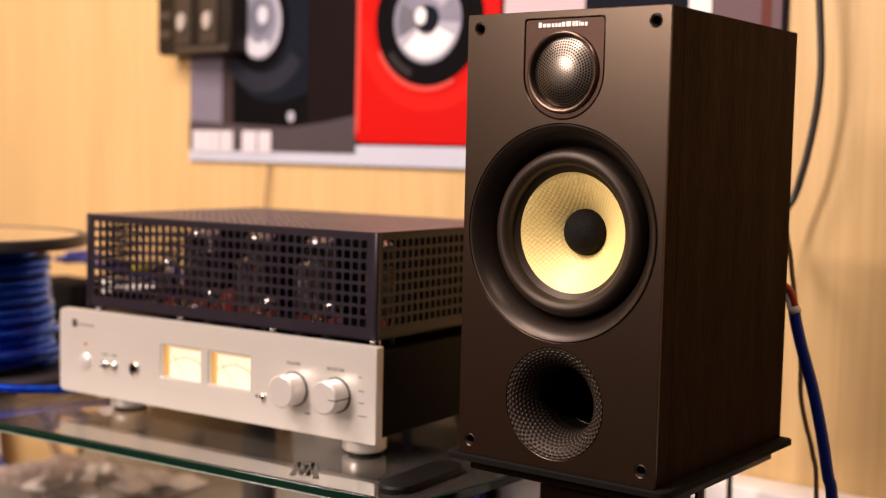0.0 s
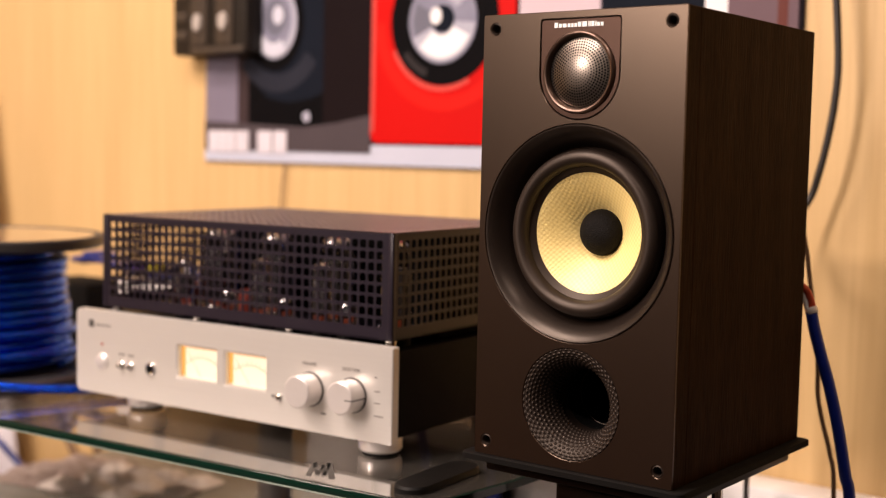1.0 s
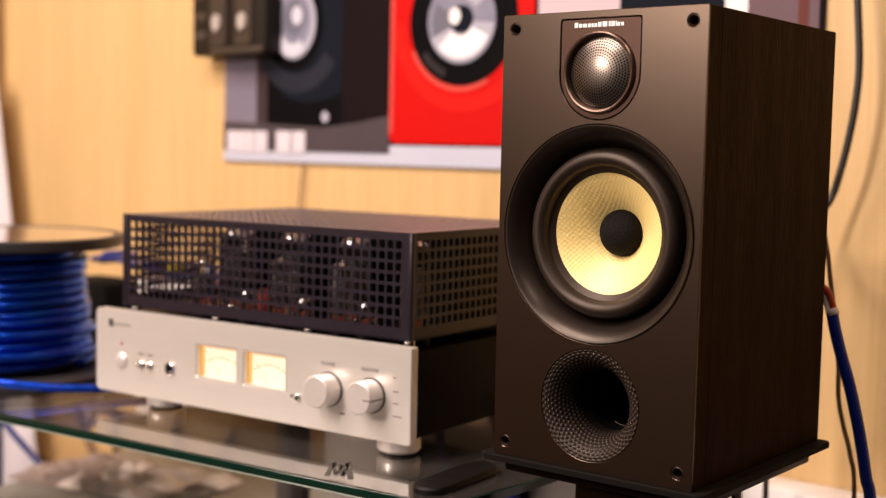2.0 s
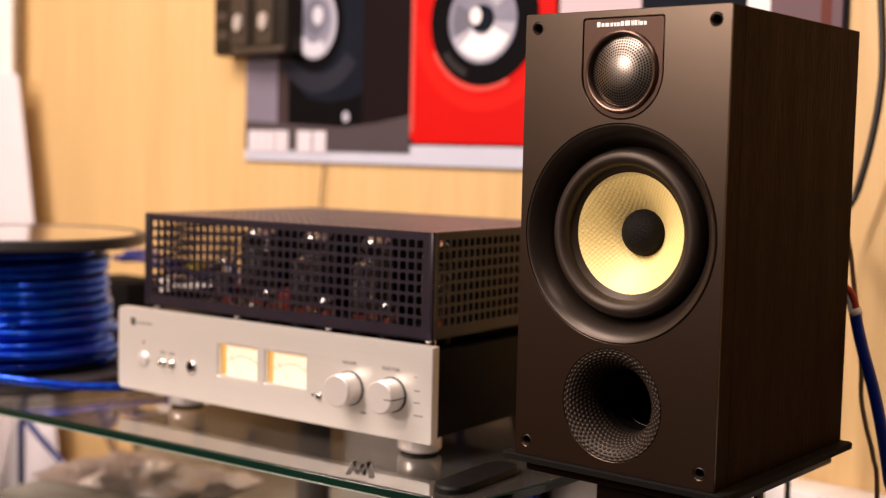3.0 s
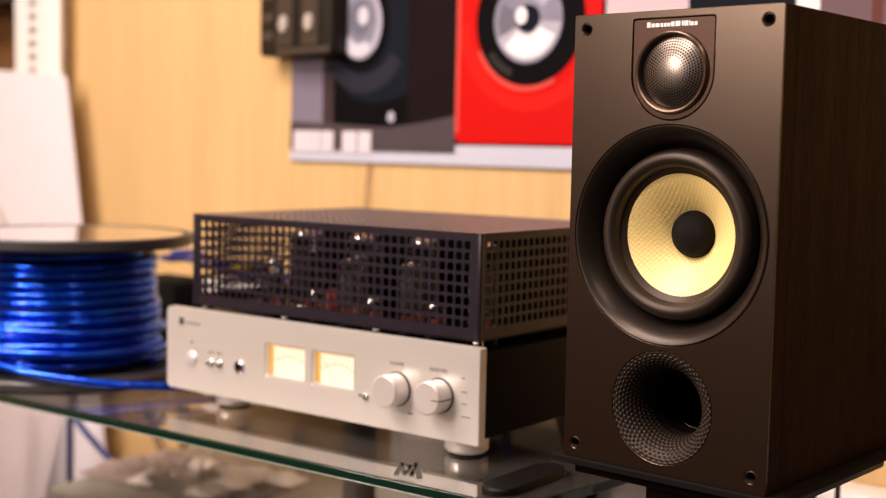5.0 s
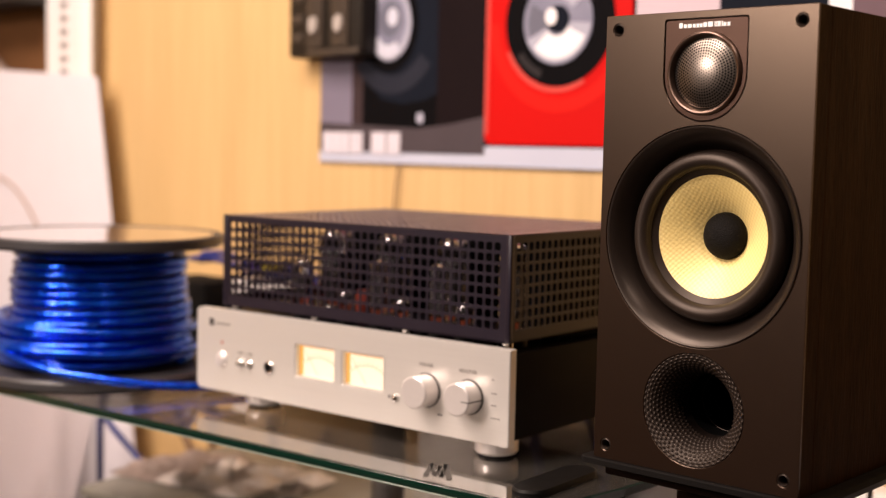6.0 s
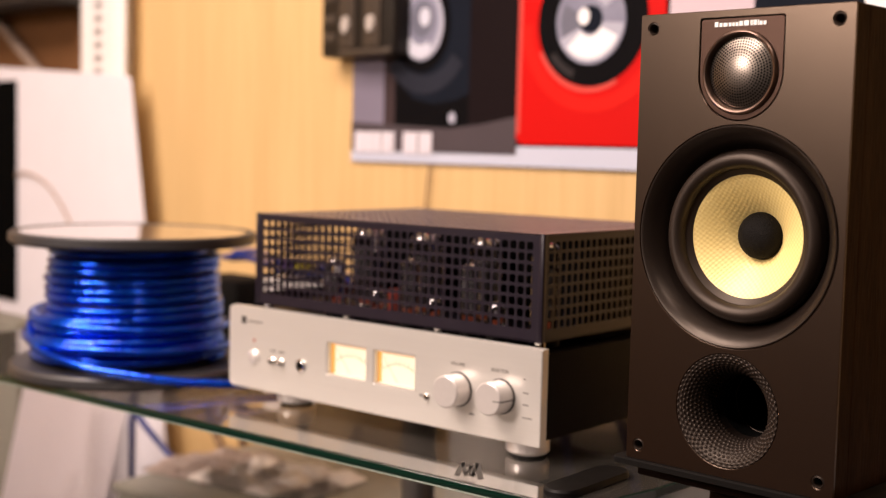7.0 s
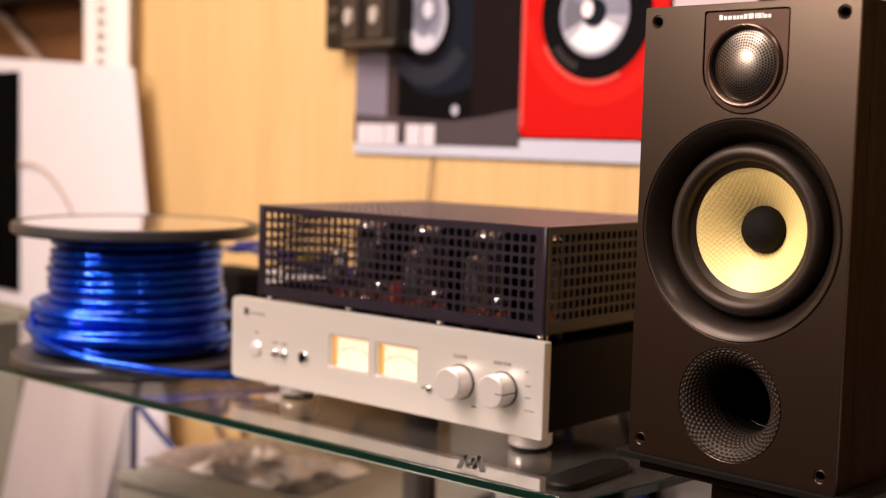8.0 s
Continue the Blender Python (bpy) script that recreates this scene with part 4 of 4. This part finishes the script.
part("core_red", tube(smooth_path([(0.0046, 0.000, -0.003), (0.0022, -0.001, 0.008), (-0.003, -0.006, 0.018), (-0.02, -0.026, 0.030)], 8), 0.0028, 8), "copper_red", blue, "red insulated core", 180)
part("core_white", tube(smooth_path([(0.0006, 0.000, -0.003), (-0.0020, -0.001, 0.007), (-0.0065, -0.006, 0.016), (-0.025, -0.026, 0.026)], 8), 0.0026, 8), "cable_white", blue, "white insulated core", 180)
part("collar", tube([Vector((0.0022, 0, 0.001)), Vector((0.0042, 0, -0.004))], 0.0050, 10), "cable_white", blue, "", 180)

solo("cable_duct", box(-0.60, 1.2, -0.05, 0.0, -0.16, 0.0, 0.003), "white_film", (0, 0.498, -0.112), "low white plastic cable duct along the wall", "cable duct", kind="structure")
solo("black_box", box(-0.19, 0.0, -0.03, 0.0, 0.0, 0.640, 0.004), "soft_black", (-0.268, 0.445, FLOOR), "plain black equipment box standing by the cable duct", "box")
for pts in ([(-0.375, 0.385, 0.02), (-0.372, 0.395, -0.06), (-0.366, 0.398, -0.12), (-0.357, 0.398, -0.17), (-0.350, 0.395, -0.30), (-0.34, 0.38, FLOOR + 0.01)],
            [(-0.290, 0.385, -0.06), (-0.272, 0.395, -0.12), (-0.264, 0.398, -0.165), (-0.258, 0.398, -0.22), (-0.25, 0.39, FLOOR + 0.01)]):
    solo("blue_lead", tube(smooth_path(pts, 8), 0.0062, 8), "blue_jacket", (0, 0, 0), "deep blue cable hanging behind the glass rack", "cable", smooth=180)
# shadow-coloured brown tubes for the dark diagonal lines on the wall
for pts in ([(-1.20, -0.22), (-1.166, -0.266), (-1.126, -0.31), (-1.06, -0.40)], [(-1.10, -0.20), (-1.097, -0.263), (-1.081, -0.302), (-1.07, -0.42)],
            [(-0.95, -0.20), (-0.948, -0.258), (-0.940, -0.301), (-0.93, -0.42)], [(-0.82, -0.20), (-0.856, -0.254), (-0.90, -0.301), (-0.97, -0.40)]):
    path = [(x, 0.488, z) for x, z in pts] + [(pts[-1][0], 0.486, FLOOR + 0.008)]
    solo("wall_line", tube(smooth_path(path, 8), 0.0055, 8), "cable_brown", (0, 0, 0), "shadow-brown tube hanging along the panelled wall", "cable", group="cables on the wall", smooth=180)
for pts in ([(-0.98, 0.30, -0.02), (-1.04, 0.27, -0.10), (-1.055, 0.26, -0.178), (-1.059, 0.26, -0.245), (-1.06, 0.26, FLOOR + 0.02)],
            [(-0.96, 0.32, -0.02), (-1.055, 0.268, -0.15), (-1.046, 0.262, -0.179), (-0.972, 0.26, -0.217), (-0.952, 0.275, -0.245), (-0.945, 0.30, -0.32), (-0.94, 0.44, FLOOR + 0.02)]):
    solo("blue_lead", tube(smooth_path(pts, 8), 0.0048, 8), "blue_dull", (0, 0, 0), "dull blue cable hanging below the glass shelf", "cable", group="blue cables under the shelf", smooth=180)
# leads plugged in behind the amplifier
solo("power_adapter", box(-0.055, 0.050, -0.03, 0.04, 0.0, 0.080, 0.006), "soft_black", (-0.855, 0.285, S), "black power adapter on the glass shelf behind the drum", "adapter")
white_box = thing("socket_strip", (-0.735, 0.300, S), "white socket strip on the glass shelf behind the amplifier", "socket strip")
part("strip_body", box(-0.045, 0.065, -0.02, 0.02, 0.0, 0.088, 0.005), "white_steel", white_box)
for k in range(3):
    part("socket", lathe([(0.010, -0.0201), (0.010, -0.0215), (0.008, -0.0220), (0.0075, -0.0185), (0, -0.0185)], 24, at=(-0.025 + 0.034 * k, 0, 0.055)), "cable_white", white_box)
leads = thing("plug_leads", (-0.75, 0.30, S + 0.088), "bundle of coloured plugs and leads behind the amplifier", "cables")
for (y, z, m) in ((0.012, 0.0045, "blue_dull"), (0.000, 0.0075, "blue_dull"), (0.018, 0.013, "blue_dull")):
    part("lead", tube(smooth_path([(-0.145, y, z + 0.008), (-0.10, y + 0.004, z + 0.011), (-0.04, y, z + 0.003), (0.02, y - 0.003, z), (0.075, y, z + 0.002), (0.10, y + 0.01, z - 0.03), (0.11, y + 0.02, z - 0.065)], 8), 0.0042, 8), m, leads, "", 180)
part("plug", lathe([(0, -0.012), (0.006, -0.012), (0.007, 0.010), (0.004, 0.018), (0, 0.018)], 20, at=(0.035, -0.008, 0.0185)), "plug_yellow", leads, "yellow plug")
part("plug", lathe([(0, -0.012), (0.006, -0.012), (0.007, 0.010), (0.004, 0.018), (0, 0.018)], 20, at=(0.010, -0.008, 0.0175)), "plug_purple", leads, "purple plug")

# ---- the corner with boards and shelving ----
board = thing("white_board", (0, 0.45, 0), "large white board leaning beside the shelving with a black inset", "board")
part("panel", plate([[(-1.3705, 0.3160), (-1.3745, 0.3260), (-1.384, 0.3310), (-2.05, 0.3690), (-2.05, FLOOR), (-1.170, FLOOR)]], 0.0, 0.004, 0.0008), "white_board", board)
part("inset", box(-2.03, -1.766, -0.006, 0.0005, -0.098, 0.330, 0.002), "black_gloss", board, "black inset panel")
part("wire", tube(smooth_path([(-1.769, -0.004, 0.147), (-1.721, -0.005, 0.153), (-1.656, -0.005, 0.138), (-1.605, -0.005, 0.108), (-1.56, -0.005, 0.065), (-1.53, -0.005, 0.02)], 8), 0.0022, 6), "cable_pale", board, "thin pale wire", 180)
shelving = thing("shelving", (-1.472, 0.468, FLOOR), "white slotted steel shelving upright with brown boxed shelf", "shelving")
pz = 1.6
holes = [rounded_rect(-0.045, -0.020, z, z + 0.0125, 0.003, 3) for z in np.arange(0.95, 1.5, 0.0235)]
part("upright", plate([rect(-0.090, 0.0, 0, pz)] + holes, 0.0, 0.003), "white_steel", shelving, "white slotted steel upright")
part("upright_flange", box(0.0005, 0.063, -0.006, 0.0, 0, pz, 0.002), "white_steel", shelving)
part("upright_flange", box(0.0280, 0.0305, 0.0005, 0.031, 0, pz), "white_steel", shelving)
part("slot_backing", box(-0.090, -0.004, 0.007, 0.009, 0, pz), "slot_grey", shelving)
part("shelf_board", box(-0.90, -0.092, -0.10, 0.02, 1.243, 1.29, 0.002), "dark_shelf", shelving, "dark brown shelf board")
part("back_panel", box(-0.90, -0.092, 0.022, 0.030, 0, pz), "card_brown", shelving, "brown fibre back panel")
part("brace", tube([Vector((-0.47, 0.008, 1.26)), Vector((-0.24, 0.008, 1.115))], 0.010, 8), "brace_tan", shelving, "pale diagonal brace")


def draped(corners, amp_, n=28, m=14):
    """A thin sheet between four corners in x and z, with soft upright folds."""
    bm = bmesh.new()
    (ax, az), (bx, bz), (cx, cz), (dx, dz) = corners
    rows = []
    for j in range(m + 1):
        v = j / m
        row = []
        for i in range(n + 1):
            u = i / n
            x = (1 - v) * (ax + (bx - ax) * u) + v * (dx + (cx - dx) * u)
            z = (1 - v) * (az + (bz - az) * u) + v * (dz + (cz - dz) * u)
            y = amp_ * (math.sin(5.2 * u + 0.9 * v) + 0.5 * math.sin(11 * u + 1.7))
            row.append(bm.verts.new((x, y, z)))
        rows.append(row)
    for p, q in zip(rows, rows[1:]):
        for i in range(n):
            bm.faces.new((p[i], p[i + 1], q[i + 1], q[i]))
    bmesh.ops.solidify(bm, geom=bm.faces[:], thickness=0.002)
    return bm


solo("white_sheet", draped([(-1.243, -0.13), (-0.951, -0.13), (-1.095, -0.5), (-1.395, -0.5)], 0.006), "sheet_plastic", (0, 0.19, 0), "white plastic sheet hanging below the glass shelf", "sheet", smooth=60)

# panel added to fill the dark area left of the hanging sheet
solo("side_filler", box(-0.40, 0.40, 0.0, 0.05, 0.0, 0.71, 0.004), "olive_grey", (-1.72, 0.215, FLOOR), "olive-grey panel added for the dark area by the white board", "cabinet")

# ---- on the lower shelf ----
LS = S - 0.282
crate = thing("equipment_case", (-0.712, 0.322, LS), "olive-grey equipment case on the lower glass shelf", "case", rz=11.0)
part("case_body", box(-0.212, 0.21, -0.155, 0.12, 0.0, 0.086, 0.006), "olive_grey", crate)
part("case_lid", box(-0.216, 0.214, -0.159, 0.124, 0.0865, 0.100, 0.004), "olive_grey", crate)


def crumpled(w, d, h, seed, n=56):
    """A crumpled sheet of packing film with folds and a thickness."""
    bm = bmesh.new()
    rows = []
    for i in range(n + 1):
        row = []
        for j in range(n + 1):
            u, v = i / n - 0.5, j / n - 0.5
            p = Vector((u * w * 9, v * d * 9, seed))
            z = h * (0.55 + 0.7 * noise.noise(p * 3.4) + 0.7 * abs(noise.noise(p * 7.3))) * max(0, 1 - (2 * abs(u)) ** 4) * max(0, 1 - (2 * abs(v)) ** 4)
            off = 0.012 * noise.noise(p * 3 + Vector((5, 1, 2)))
            row.append(bm.verts.new((u * w + off, v * d + off, max(0.001, z))))
        rows.append(row)
    for a, b in zip(rows, rows[1:]):
        for j in range(n):
            bm.faces.new((a[j], a[j + 1], b[j + 1], b[j]))
    bmesh.ops.solidify(bm, geom=bm.faces[:], thickness=0.0008)
    return bm


def cushion_mesh(size, h, n=10):
    """One puffed pad of packing film with pressed, wrinkled seams."""
    bm = bmesh.new()
    rows = []
    for i in range(n + 1):
        row = []
        for j in range(n + 1):
            u, v = i / n, j / n
            puff = (math.sin(math.pi * u) * math.sin(math.pi * v)) ** 0.4 if 0 < u < 1 and 0 < v < 1 else 0
            p = Vector((u * 4.1, v * 4.1, 2.7))
            row.append(bm.verts.new(((u - 0.5) * size, (v - 0.5) * size, 0.0015 + h * puff * (0.8 + 0.4 * noise.noise(p)))))
        rows.append(row)
    for a, b in zip(rows, rows[1:]):
        for j in range(n):
            bm.faces.new((a[j], a[j + 1], b[j + 1], b[j]))
    bmesh.ops.solidify(bm, geom=bm.faces[:], thickness=0.0008)
    return bm


film = thing("packing_film", (-0.758, 0.290, LS + 0.1006), "white air-cushion packing film on the grey case", "packaging", rz=11.0)
pad = part("cushion", cushion_mesh(0.047, 0.013), "cushion_film", film, "", 60)
pad_at = [((i - 1.5) * 0.0478, (j - 1.0) * 0.0478) for i in range(4) for j in range(3)]
pad.matrix_basis = pose(*pad_at[0], 0.0006)
for n, (px, py) in enumerate(pad_at[1:]):
    twin = new("cushion", pad.data)
    twin.parent = film
    twin.matrix_basis = pose(px, py, 0.0006, 0, 0, 90 * (n % 4)) @ Matrix.Diagonal((1, 1, 0.8 + 0.12 * ((n * 5) % 4), 1))
solo("packing_film", crumpled(0.13, 0.16, 0.016, 8.4), "card_pale", (-0.872, 0.275, LS + 0.1006), "crumpled brownish packing film on the grey case", "packaging", rz=8.0, smooth=60)
